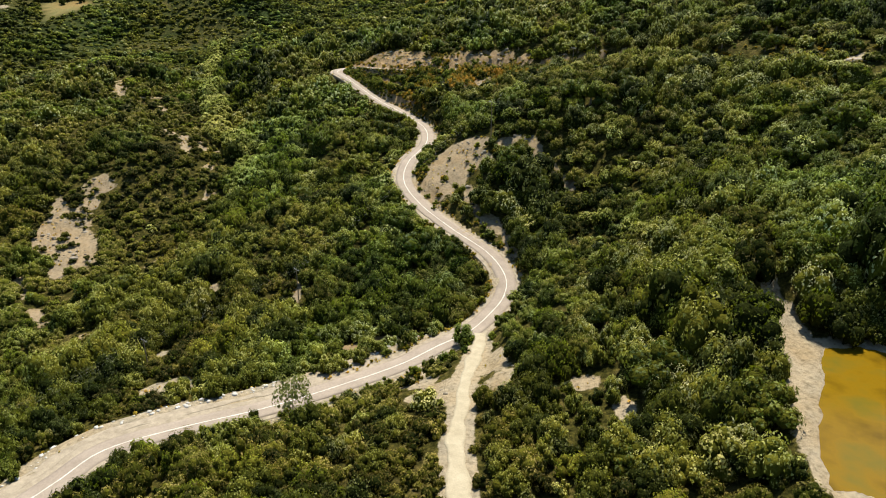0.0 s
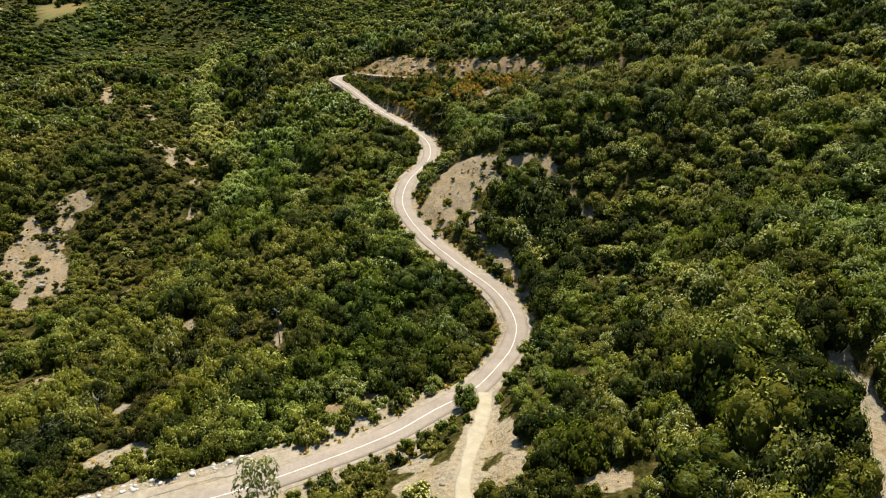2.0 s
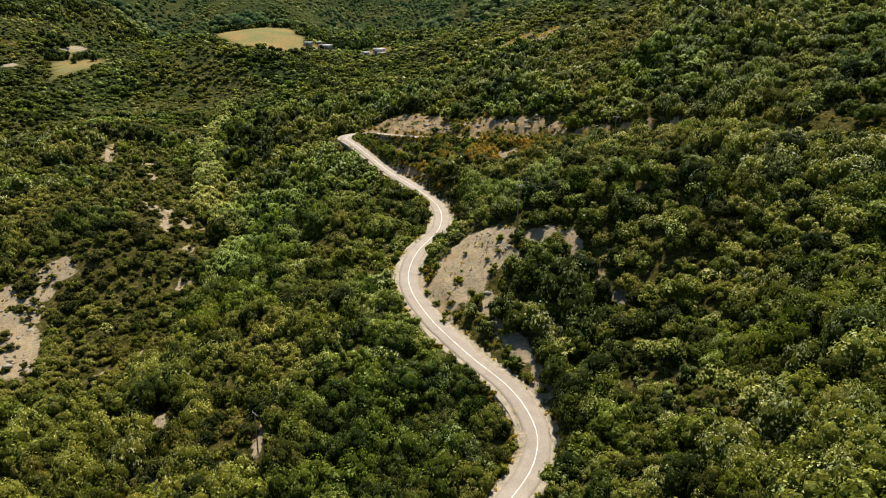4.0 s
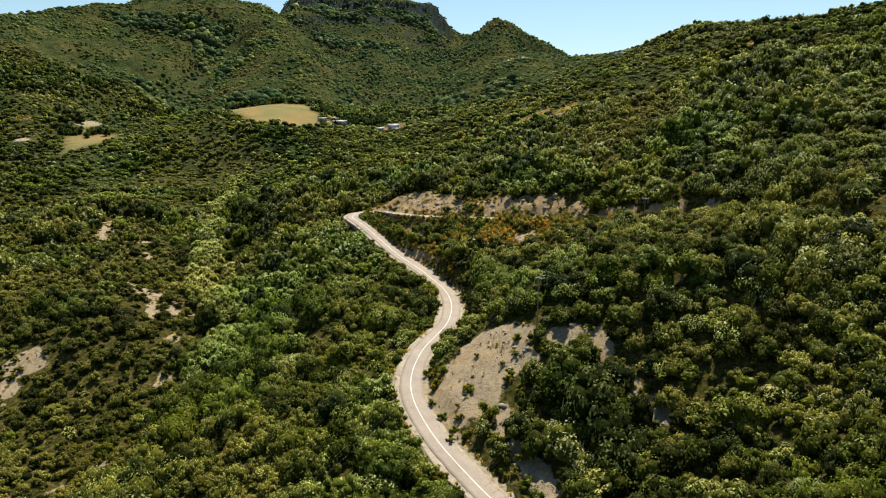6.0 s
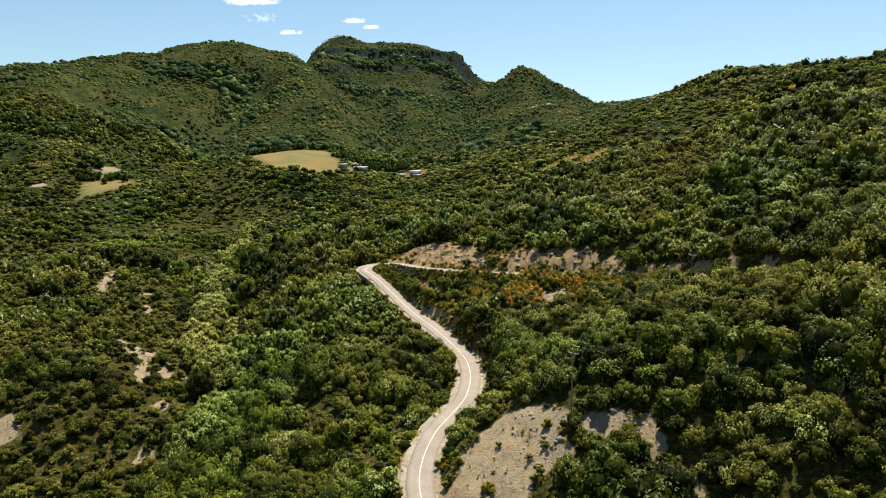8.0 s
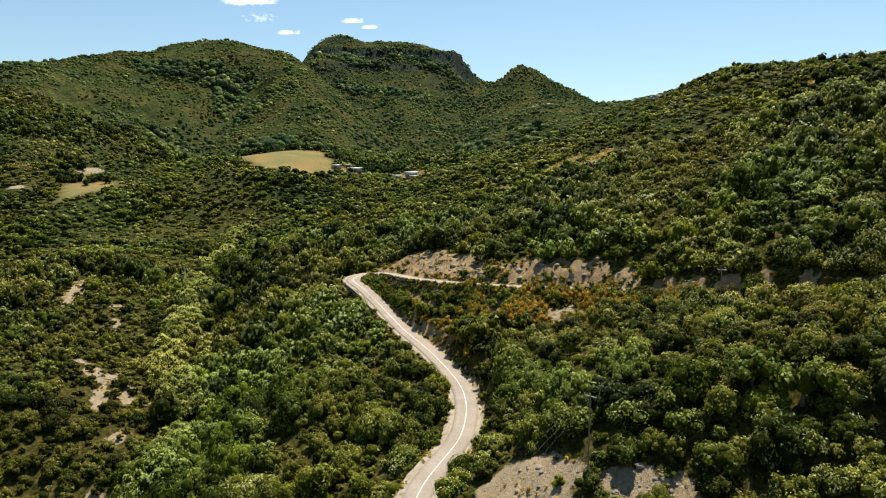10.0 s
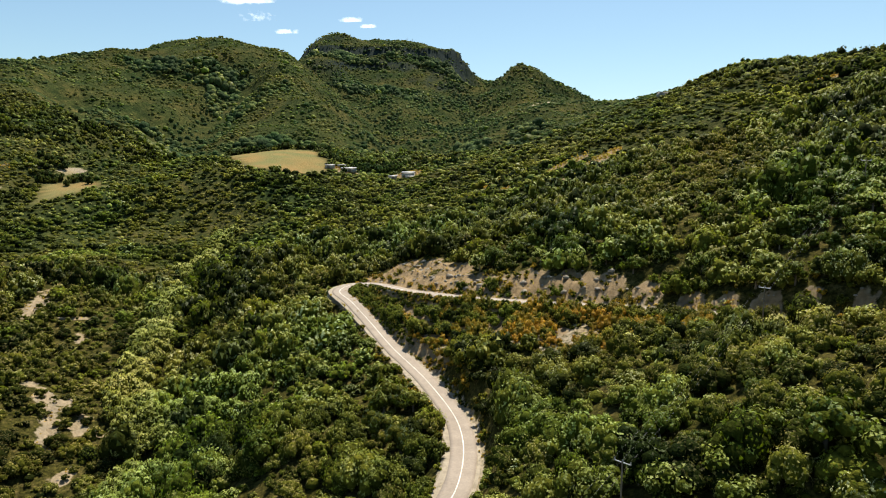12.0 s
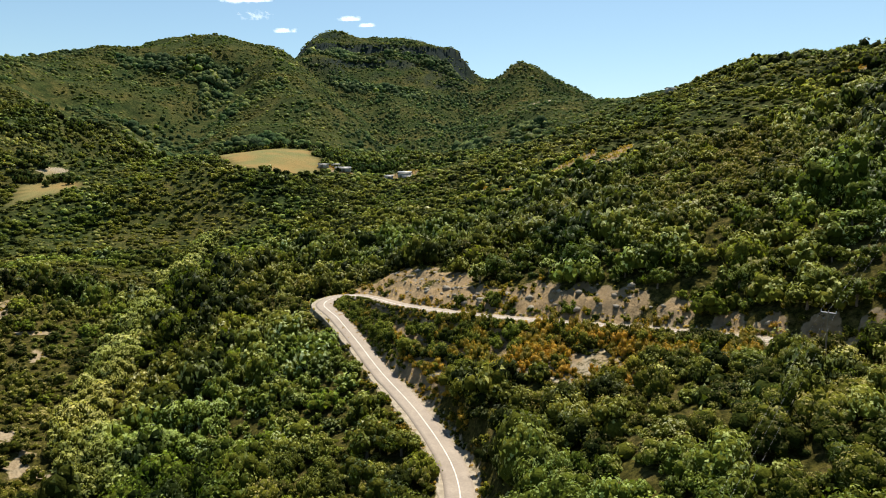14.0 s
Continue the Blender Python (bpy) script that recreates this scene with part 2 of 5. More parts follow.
# ---- the lie of the land: lines along its slopes, streams, shelves and crests (x, y, height) ----
STREAM = [(-142.0, 147.0, 1.4), (-127.0, 187.0, 3.8), (-111.0, 221.0, 8.4), (-96.0, 258.0, 16.2), (-95.0, 297.0, 25.2), (-113.0, 338.0, 31.6),
    (-138.0, 385.0, 37.5), (-159.0, 436.0, 39.3), (-165.0, 487.0, 47.0), (-181.0, 567.0, 62.9), (-244.0, 669.0, 95.2), (-340.0, 793.0, 105.7)]
WEST_SLOPE = [(-204.0, 136.0, -3.3), (-181.0, 187.0, 3.7), (-153.0, 232.0, 11.8), (-138.0, 270.0, 23.7), (-150.0, 312.0, 39.1), (-176.0, 363.0, 39.6),
    (-204.0, 419.0, 49.0), (-238.0, 487.0, 51.1), (-295.0, 567.0, 62.9), (-351.0, 635.0, 86.5)]
WEST_SPUR = [(-295.0, 170.0, -0.6), (-272.0, 283.0, 22.0), (-261.0, 374.0, 36.3), (-306.0, 453.0, 38.5), (-374.0, 510.0, 58.9), (-476.0, 612.0, 89.4)]
EAST_FOOT = [(-108.0, 108.0, 9.6), (-85.0, 142.0, 9.9), (-70.0, 176.0, 11.6), (-62.0, 215.0, 20.6), (-59.0, 255.0, 24.8), (-68.0, 295.0, 31.4),
    (-77.0, 340.0, 39.3), (-96.0, 391.0, 48.3), (-108.0, 453.0, 62.3), (-108.0, 521.0, 63.4), (-102.0, 589.0, 71.1)]
ROAD_SHELF = [(-45.0, 85.0, 26.3), (-45.0, 136.0, 17.9), (-32.0, 170.0, 22.0), (-28.0, 210.0, 35.8), (-28.0, 255.0, 34.4), (-32.0, 295.0, 44.1),
    (-48.0, 340.0, 47.5), (-71.2, 395.1, 53.8), (-61.5, 389.5, 57.3)]
KNOLL = [(-17.0, 68.0, 32.0), (23.0, 74.0, 35.6), (32.0, 102.0, 36.5), (25.0, 130.0, 33.8), (39.0, 147.0, 38.5), (36.0, 176.0, 35.1)]
CUT_TOP = [(25.0, 195.0, 35.6), (14.0, 222.0, 48.4), (25.0, 218.0, 48.0), (18.0, 240.0, 56.2), (9.0, 266.0, 53.3), (5.0, 289.0, 52.5), (-5.0, 312.0,
    55.3), (-25.0, 338.0, 52.3)]
TERRACE = [(54.0, 85.0, 41.0), (63.0, 108.0, 46.8), (50.0, 127.0, 47.2), (66.0, 159.0, 50.6), (57.0, 193.0, 46.3), (54.0, 224.0, 60.6), (41.0, 258.0,
    67.3), (34.0, 283.0, 63.6)]
UPPER_CUT = [(127.5, 244.3, 82.2), (98.4, 275.6, 82.0), (69.9, 308.7, 81.4), (41.3, 335.3, 78.2), (14.8, 355.5, 74.2), (-9.6, 374.6, 68.0),
    (-20.0, 387.0, 69.0), (-33.9, 395.7, 68.0), (-43.0, 403.0, 64.0), (-54.0, 415.7, 58.5)]
EAST_SLOPE = [(96.0, 113.0, 56.6), (91.0, 159.0, 60.3), (93.0, 210.0, 69.8), (110.3, 268.0, 83.3), (95.9, 321.7, 95.6), (70.8, 358.6, 95.0), (35.3,
    393.4, 86.4), (-0.0, 433.0, 77.6), (-46.0, 482.7, 72.4)]
EAST_HILL = [(170.0, 136.0, 75.6), (170.0, 227.0, 90.4), (159.0, 306.0, 104.8), (136.0, 374.0, 113.2), (102.0, 442.0, 115.7), (51.0, 487.0, 109.7),
    (0.0, 544.0, 94.1), (-45.0, 635.0, 89.0)]
EAST_RIDGE = [(272.0, 204.0, 99.1), (266.0, 340.0, 131.4), (232.0, 476.0, 164.5), (210.0, 589.0, 172.7), (204.0, 680.0, 181.5), (170.0, 771.0, 180.5),
    (113.0, 861.0, 159.2), (91.0, 1020.0, 180.3), (79.0, 1190.0, 200.4)]
WEST_KNOB = [(-202.0, 458.0, 56.1), (-227.0, 431.0, 48.5), (-122.0, 280.0, 29.8), (-134.0, 297.0, 35.4), (-109.0, 265.0, 19.7), (-263.0, 444.0, 37.9),
    (-187.0, 391.0, 46.2)]
BENCHES = [(-23.0, 347.0, 56.3), (-7.0, 304.0, 52.5), (53.0, 320.5, 74.3), (42.3, 343.6, 82.9), (68.0, 240.0, 74.2), (14.8, 342.8, 69.3), (-15.0,
    253.0, 37.1), (79.0, 187.0, 58.5), (-40.0, 272.0, 36.2)]
FAR_VALLEY = [(-133.0, 671.0, 76.4), (-68.0, 680.0, 92.6), (-207.0, 612.0, 66.7), (-180.0, 648.0, 95.3), (-210.0, 680.0, 101.5), (-68.0, 793.0,
    115.3), (0.0, 793.0, 122.9), (34.0, 725.0, 127.6), (-34.0, 907.0, 129.3)]
FIELD_BENCH = [(-261.0, 745.0, 110.9), (-227.0, 816.0, 120.6), (-340.0, 635.0, 86.1), (-317.0, 601.0, 79.1), (-385.0, 680.0, 111.7), (-371.0, 736.0,
    102.4), (-329.0, 816.0, 111.2)]
WEST_HILL = [(-476.0, 725.0, 151.1), (-466.0, 797.0, 171.4), (-487.0, 839.0, 168.1), (-442.0, 963.0, 161.1), (-487.0, 1077.0, 194.8), (-612.0, 1020.0,
    230.1), (-680.0, 1145.0, 266.0)]
PEAK = [(-642.0, 1224.0, 286.7), (-596.0, 1247.0, 293.3), (-545.0, 1303.0, 318.3), (-485.0, 1303.0, 318.6), (-448.0, 1337.0, 312.1), (-430.0, 1417.0,
    315.2), (-350.0, 1281.0, 262.4), (-272.0, 1111.0, 193.9), (-519.0, 1167.0, 227.8)]
MESA = [(-485.0, 1757.0, 402.0), (-416.0, 1757.0, 410.0), (-378.0, 1768.0, 408.7), (-296.0, 1836.0, 417.8), (-233.0, 1836.0, 411.5), (-111.0, 1791.0,
    363.4), (-242.0, 1530.0, 270.4), (-147.0, 1417.0, 224.7), (-243.0, 1190.0, 186.3)]
CONE = [(-68.0, 1723.0, 319.1), (-4.0, 1643.0, 321.5), (32.0, 1621.0, 322.4), (72.0, 1587.0, 300.6), (104.0, 1473.0, 258.6), (132.0, 1303.0, 217.8),
    (59.0, 1224.0, 202.7), (-12.0, 1360.0, 213.8), (-43.0, 1190.0, 172.9)]
WEST_CREST = [(-676.0, 1020.0, 252.9), (-670.0, 1077.0, 252.8), (-666.0, 1145.0, 265.2)]
BEHIND = [(-624.0, 1870.0, 367.9), (-676.0, 1813.0, 359.9), (-47.0, 1927.0, 315.6), (68.0, 1927.0, 313.8)]
EAST_COL = [(141.0, 907.0, 183.6), (130.0, 1020.0, 189.5), (160.0, 839.0, 181.2)]
OUTER = [(-907.0, 1927.0, 190.9), (-453.0, 2153.0, 213.6), (227.0, 2380.0, 168.0), (567.0, 1927.0, 122.8), (476.0, 1020.0, 111.6), (567.0, 567.0,
    111.4), (680.0, 1360.0, 122.6), (-1360.0, 1473.0, 179.3), (-1020.0, 793.0, 134.1), (-680.0, 397.0, 54.7), (-510.0, 170.0, 3.7), (-340.0, 0.0,
    -13.3)]
NEAR_SIDE = [(-113.0, -57.0, 14.9), (0.0, 0.0, 29.8), (68.0, 23.0, 38.9), (136.0, 68.0, 56.9), (283.0, 113.0, 83.0), (397.0, 340.0, 122.8), (0.0,
    -170.0, 20.7), (340.0, -113.0, 54.7), (-170.0, 34.0, 0.4), (-227.0, 91.0, -7.6)]
RIM = [(0.0, 2947.0, 122.6), (-1700.0, 2833.0, 122.6), (1700.0, 2833.0, 100.0), (1700.0, 340.0, 77.3), (-1700.0, -340.0, 9.3), (1700.0, -680.0, 54.7),
    (0.0, -1020.0, 9.3)]
ROAD = [(-67.6, 89.8, 20.9), (-61.9, 99.8, 21.4), (-49.7, 106.4, 21.7), (-34.7, 112.5, 22.0), (-20.9, 120.1, 22.4), (-9.3, 127.8, 22.6), (-1.1, 135.4,
    22.9), (6.1, 141.6, 23.1), (11.6, 149.9, 23.6), (15.9, 158.2, 24.7), (17.0, 167.1, 26.6), (12.7, 178.0, 29.2), (2.8, 189.9, 32.1), (-7.2, 205.3,
    35.0), (-13.4, 222.1, 37.9), (-12.6, 239.9, 40.5), (-6.7, 261.9, 42.5), (-8.0, 286.2, 43.8), (-18.0, 312.2, 45.2), (-31.8, 336.5, 47.6), (-42.9,
    355.5, 51.1), (-51.4, 367.3, 54.7), (-57.9, 375.7, 56.9), (-54.7, 384.8, 57.8), (-44.7, 380.4, 58.8), (-29.5, 362.8, 59.8), (-6.1, 342.9, 61.8),
    (24.2, 321.6, 64.9), (57.6, 295.5, 68.6), (90.8, 262.8, 73.2), (120.8, 224.8, 78.3)]
LINES = [STREAM, WEST_SLOPE, WEST_SPUR, EAST_FOOT, ROAD_SHELF, KNOLL, CUT_TOP, TERRACE, UPPER_CUT, EAST_SLOPE, EAST_HILL, EAST_RIDGE,
         WEST_KNOB, BENCHES, FAR_VALLEY, FIELD_BENCH, WEST_HILL, PEAK, MESA, CONE, WEST_CREST, BEHIND, EAST_COL, OUTER, NEAR_SIDE, RIM, ROAD]
KNOTS = np.array([p for line in LINES for p in line], float)


def kernel(d):
    return d * d * np.log(d + 1e-9)


def smooth_land():
    n = len(KNOTS)
    d = np.hypot(KNOTS[:, None, 0] - KNOTS[None, :, 0], KNOTS[:, None, 1] - KNOTS[None, :, 1]) / 100
    a = np.zeros((n + 3, n + 3))
    a[:n, :n] = kernel(d) + 0.02 * np.eye(n)
    a[:n, n], a[:n, n + 1:] = 1, KNOTS[:, :2] / 100
    a[n:, :n] = a[:n, n:].T
    return np.linalg.solve(a, np.r_[KNOTS[:, 2], 0, 0, 0])


WEIGHTS = smooth_land()


def natural(x, y):
    out = np.empty(len(x))
    n = len(KNOTS)
    for i in range(0, len(x), 8000):
        u, v = x[i:i + 8000], y[i:i + 8000]
        d = np.hypot(u[:, None] - KNOTS[None, :, 0], v[:, None] - KNOTS[None, :, 1]) / 100
        out[i:i + 8000] = kernel(d) @ WEIGHTS[:n] + WEIGHTS[n] + (WEIGHTS[n + 1] * u + WEIGHTS[n + 2] * v) / 100
    return out


def spline(points, step):
    """A smooth line through the points, with a place every step metres or so."""
    p = np.array(points, float)
    p = np.vstack([2 * p[0] - p[1], p, 2 * p[-1] - p[-2]])
    out = []
    for a, b, c, d in zip(p[:-3], p[1:-2], p[2:-1], p[3:]):
        n = max(2, int(np.linalg.norm(c - b) / step))
        u = (np.arange(n) / n)[:, None]
        out.append(0.5 * (2 * b + (c - a) * u + (2 * a - 5 * b + 4 * c - d) * u ** 2 + (3 * b - a - 3 * c + d) * u ** 3))
    out.append(p[-2][None])
    return np.vstack(out)


# ravines between the far hills: plan lines, with depth and half width
RAVINES = [
    ([(-345, 816), (-379, 875), (-409, 967), (-430, 1088), (-430, 1169), (-440, 1240)], 16, 40),
    ([(-97, 960), (-93, 1092), (-90, 1344), (-68, 1481), (-60, 1600), (-40, 1750)], 20, 60),
    ([(-120, 980), (-147, 1040), (-224, 1272), (-279, 1370), (-370, 1470), (-455, 1540), (-540, 1700), (-560, 1900)], 24, 55),
    ([(-364, 758), (-411, 800), (-509, 901), (-590, 980)], 12, 35),
    ([(-300, 1080), (-350, 1160), (-395, 1240)], -10, 40),
    ([(-420, 1387), (-366, 1242), (-293, 1097), (-230, 961)], -12, 50),
    ([(-700, 1400), (-640, 1300), (-610, 1215), (-600, 1150)], 10, 40),
    ([(-700, 1000), (-670, 1030), (-660, 1060)], 11, 60),
    ([(-760, 1190), (-715, 1210)], 9, 55),
    ([(-668, 1285), (-645, 1300)], -15, 55),
    ([(-790, 1530), (-735, 1500)], -13, 60),
    ([(-660, 1500), (-600, 1440), (-540, 1390), (-440, 1390)], -11, 70),
]
RAVINES += [
    ([(-500, 1650), (-525, 1716), (-560, 1820)], 22, 45),
    ([(-450, 1745), (-405, 1760)], -15, 40),
    ([(-82, 1680), (-70, 1812)], 16, 38),
    ([(18, 1610), (34, 1640)], -16, 34),
    ([(130, 1560), (170, 1600), (230, 1640), (330, 1700)], 52, 62),
    ([(222, 600), (208, 670), (180, 750)], 8, 60),
    ([(178, 500), (200, 540), (225, 590)], 5, 45),
    ([(155, 1420), (140, 1480)], 14, 50),
    ([(105, 1780), (170, 1770), (240, 1760)], 30, 60),
    ([(-135, 1790), (-112, 1796)], -24, 30),
]


# dark woods on the far hills (from y = 1490 to 1680 they stand in for shadow), and lines of fresh growth along its
# streams
WOODS = [(-585, 1222, 70, 26, 0), (-490, 1233, 60, 28, 10), (-455, 1190, 22, 60, 20), (-425, 930, 22, 55, 25), (-395, 885, 26, 22, 0), (-505, 765, 50, 22, 30),
         (-458, 712, 40, 16, 20), (-290, 915, 40, 22, 0), (-245, 905, 45, 18, -10), (-312, 1508, 55, 22, 0), (-240, 1515, 60, 20, 10), (-200, 1490, 30, 26, 0),
         (-390, 1640, 90, 30, 10), (-200, 1680, 110, 22, -10), (-45, 1000, 22, 45, 10), (2, 945, 26, 40, -20), (24, 985, 22, 30, 0), (-120, 800, 60, 18, 20), (-375, 1120, 26, 60, -25)]
GREEN_LINES = [[(-265, 651), (-300, 720), (-340, 793), (-372, 830), (-393, 846), (-412, 890)], [(-118, 1097), (-98, 940), (-86, 800), (-72, 700), (-62, 640), (-84, 600), (-110, 540), (-120, 480)]]


def wooded(x, y):
    return step(inside(x, y, WOODS, 0.5) * 1.0, -0.35, 0.25)


def beside_streams(x, y):
    out = np.zeros(len(x))
    for line in GREEN_LINES:
        d, _ = to_line(x, y, spline([(a, b, 0) for a, b in line], 8.0), 60)
        out = np.maximum(out, step(d + 9 * grain(x, y, 17, 44), 26, 8))
    return out


def carve(x, y):
    out = np.zeros(len(x))
    for line, depth, half in RAVINES:
        p = spline([(a, b, 0) for a, b in line], 25.0)
        d, _ = to_line(x, y, p, 4 * half)
        out -= (1.35 if depth > 10 else 1.0) * depth * np.exp(-(d / half) ** 2)
    return out


ROAD_END = [(160, 196, 82.0), (215, 180, 85.0)]
ROAD_START = [(-82, 66, 20.2), (-120, 30, 18.0)]
ROAD_LINE = spline(ROAD_START[::-1] + ROAD + ROAD_END, 2.0)
TIP = int(ROAD_LINE[:, 1].argmax())
LOWER_LEG, UPPER_LEG = ROAD_LINE[:TIP + 1], ROAD_LINE[TIP:]
LAYBY_LINE = ROAD_LINE[(ROAD_LINE[:, 1] < 138) & (ROAD_LINE[:, 1] > 70) & (ROAD_LINE[:, 0] < -24)] + (-2.9, 4.3, 0)
TRACK_LINE = spline([(9, 144, 23.4), (8, 130, 25.6), (4.5, 113, 28.4), (3, 98, 30.4), (2.2, 86, 32.0), (3, 70, 33.6), (6, 45, 35.5), (8, 10, 36)], 1.5)
SHORE_LINE = spline([(61.8, 111.5, 44.8), (61.6, 105, 43.4), (59, 94.5, 42.7), (54.4, 83.3, 42.5), (52, 77, 42.4), (50.6, 69, 42.4), (51, 60, 42.4), (54, 52, 42.5)], 1.5)


def to_line(x, y, line, reach=40.0):
    """Distance to a line in plan, and the line's height there."""
    dist, height = np.full(len(x), 1e3), np.zeros(len(x))
    lo, hi = line[:, :2].min(0) - reach, line[:, :2].max(0) + reach
    near = np.where((x > lo[0]) & (x < hi[0]) & (y > lo[1]) & (y < hi[1]))[0]
    for i in range(0, len(near), 6000):
        k = near[i:i + 6000]
        d = np.hypot(x[k, None] - line[None, :, 0], y[k, None] - line[None, :, 1])
        j = d.argmin(1)
        dist[k], height[k] = d[np.arange(len(k)), j], line[j, 2]
    return dist, height


def grain(x, y, size, seed=0):
    """Soft value noise in plan, -1 to 1."""
    r = np.random.RandomState(seed)
    t = r.uniform(-1, 1, (64, 64))
    u, v = x / size, y / size
    i, j = np.floor(u).astype(int), np.floor(v).astype(int)
    a, b = u - i, v - j
    a, b = a * a * (3 - 2 * a), b * b * (3 - 2 * b)
    g = lambda p, q: t[p % 64, q % 64]
    return (g(i, j) * (1 - a) + g(i + 1, j) * a) * (1 - b) + (g(i, j + 1) * (1 - a) + g(i + 1, j + 1) * a) * b


# bare earth: centre x, y, half length, half width, turn in degrees
BARE_CUTS = [(2.5, 220, 17, 10, 60), (8, 230, 6, 4.5, 20), (14, 193, 9, 2.6, 118), (19.5, 181, 6, 1.9, 105), (8.4, 205, 5, 1.8, 85), (11, 221, 5, 4, -20), (23, 225, 5, 3, 0), (29.5, 219.5, 6.5, 3.2, 120), (34, 210, 6.5, 2.7, 110), (38.5, 202.5, 4.5, 2.0, 110)]
BARE_WEST = [(-144, 269, 8, 4, 42), (-142, 258, 5, 3, -59), (-153, 252, 9, 2.4, -72), (-151, 235, 9, 3.2, -81), (-140, 232, 18, 9, -45), (-146, 249, 9, 5.5, -29), (-142, 266, 8, 4, 20), (-136, 215, 6, 3, -38), (-143, 206, 10, 2.4, -55), (-129, 188, 6, 2.6, -48), (-122, 182, 4, 2.2, 15), (-104, 172, 5, 2, -11),
             (-101, 220, 5, 2.6, 35), (-95, 226, 4, 2.6, -35), (-97, 267, 5, 2.6, -53)]
BARE_GULLY = [(-71, 187, 5, 2.2, -68), (-63, 168, 4.5, 1.8, -68), (-41, 170, 6.5, 1.3, -75), (-186, 393, 17, 4.2, 112), (-208, 426, 7, 2.6, 112),
             (-128, 316, 11, 2.8, 130), (-119, 305, 10, 2.4, 120), (-124, 319, 8, 1.7, 105), (-114, 311, 7, 1.8, 115), (-108, 308, 3, 1.6, 0), (-140, 326, 4, 2.5, 90), (-104, 289, 5, 2.6, 90), (-166, 387, 7, 2.0, 30), (-154, 371, 6, 2.2, 130)]
BARE_WEST += BARE_GULLY
BARE_BITS = [(-65, 179, 6.6, 3, -19), (-49, 165, 3.4, 1.8, -6), (-62, 129, 7, 4, 20), (-75, 150, 4, 3, 54), (3, 107, 8, 5, 0), (-3, 111, 5, 3, 40), (12, 110, 4, 4, 0), (10, 120, 3, 6, 0),
             (24.5, 100.5, 3.8, 2.4, 10), (29.5, 92, 1.8, 3.6, 0), (62.5, 115.5, 1.3, 4, 10), (-4, 116, 4, 2.2, 30), (-27, 137, 9, 2.4, 25), (-14, 143, 7, 1.8, 20), (62.5, 106, 3, 5, 0), (-62, 113, 12, 3.2, 28), (-40, 122, 7, 2.0, 25), (-74, 100, 6, 3.5, 50)]
BARE_UPPER = [(-20, 328, 11, 3.0, -58), (-44, 371, 4, 3, -40), (-24, 342, 5, 3, -55), (-30, 352, 4, 2, -50), (14, 311, 2.5, 2, 0),
              (33, 516, 14, 7, 20), (48, 492, 12, 8, 40), (30, 471, 11, 5, 10), (-14, 560, 15, 7, 10), (-5, 520, 12, 5, 20), (155, 510, 7, 5, 0), (164, 507, 5, 4, 0), (-396, 636, 10, 4.5, 20), (-380, 650, 4, 3, 0), (-148, 734, 14, 7, 5), (-92, 744, 17, 10, 0), (-62.5, 390, 6.5, 3.0, -20)]
LONG_CUT = []  # above the upper road
for cx, cy, half in ((-36, 392, 6), (-26, 383, 7), (-15, 373, 6), (-49, 393, 5), (-40, 385, 7), (-32, 377, 8), (-22, 368, 8.5), (-13, 360, 8), (-3, 352, 8.5), (7, 345, 8), (18, 336, 7.5), (29, 329, 6), (38, 321, 4.2), (47, 313, 3.2), (53, 307, 2.9), (60, 301, 2.7), (67, 295, 2.5), (75, 288, 2.2), (84, 279, 2.0)):
    LONG_CUT.append((cx, cy, half * 1.1, half * 0.8, -38))
BARE_FAR = [(40, 1306, 9, 7, 30), (60, 1362, 16, 7, 10), (86, 1356, 13, 6, -20), (-338, 1084, 9, 3, 40), (-356, 664, 10, 7, 40), (-374, 594, 13, 3, 25)]
FIELDS = [[(-276, 790), (-238, 712), (-203, 674), (-170, 687), (-157, 726), (-197, 820)], [(-328, 580), (-317, 604), (-311, 637), (-329, 645), (-358, 630)], [(-356, 648), (-346, 645), (-349, 658), (-359, 664)]]
POND = (67.4, 79.6, 22, 12.6, 63)
POND_LEVEL = 42.0


def inside(x, y, patches, wobble=0.3):
    """How far a place lies inside the nearest of some patches: 1 in the middle, 0 at the edge, below 0 outside."""
    best = np.full(len(x), -9.0)
    w = wobble * (grain(x, y, 4.0, 5) + 0.6 * grain(x, y, 1.7, 6))
    for cx, cy, a, b, turn in patches:
        c, s = math.cos(radians(turn)), math.sin(radians(turn))
        u, v = (x - cx) * c + (y - cy) * s, -(x - cx) * s + (y - cy) * c
        best = np.maximum(best, 1 - np.hypot(u / a, v / b) + w * min(1.0, 6.0 / min(a, b)))
    return best


def in_pond(x, y, wobble=0.1):
    """The same for the pond, whose corners are square but rounded."""
    cx, cy, a, b, turn = POND
    c, s = math.cos(radians(turn)), math.sin(radians(turn))
    u, v = ((x - cx) * c + (y - cy) * s) / a, (-(x - cx) * s + (y - cy) * c) / b
    return 1 - (u ** 8 + v ** 8) ** 0.125 + 0.5 * wobble * (grain(x, y, 4.0, 5) + 0.6 * grain(x, y, 1.7, 6))


def in_fields(x, y):
    """Metres inside the nearest field's hedge line; below 0 outside."""
    best = np.full(len(x), -1e3)
    for corners in FIELDS:
        mine = np.full(len(x), 1e3)
        for (ax, ay), (bx, by) in zip(corners, corners[1:] + corners[:1]):
            n = math.hypot(bx - ax, by - ay)
            mine = np.minimum(mine, ((bx - ax) * (y - ay) - (by - ay) * (x - ax)) / n)
        best = np.maximum(best, mine)
    return best + 4 * grain(x, y, 14, 31)


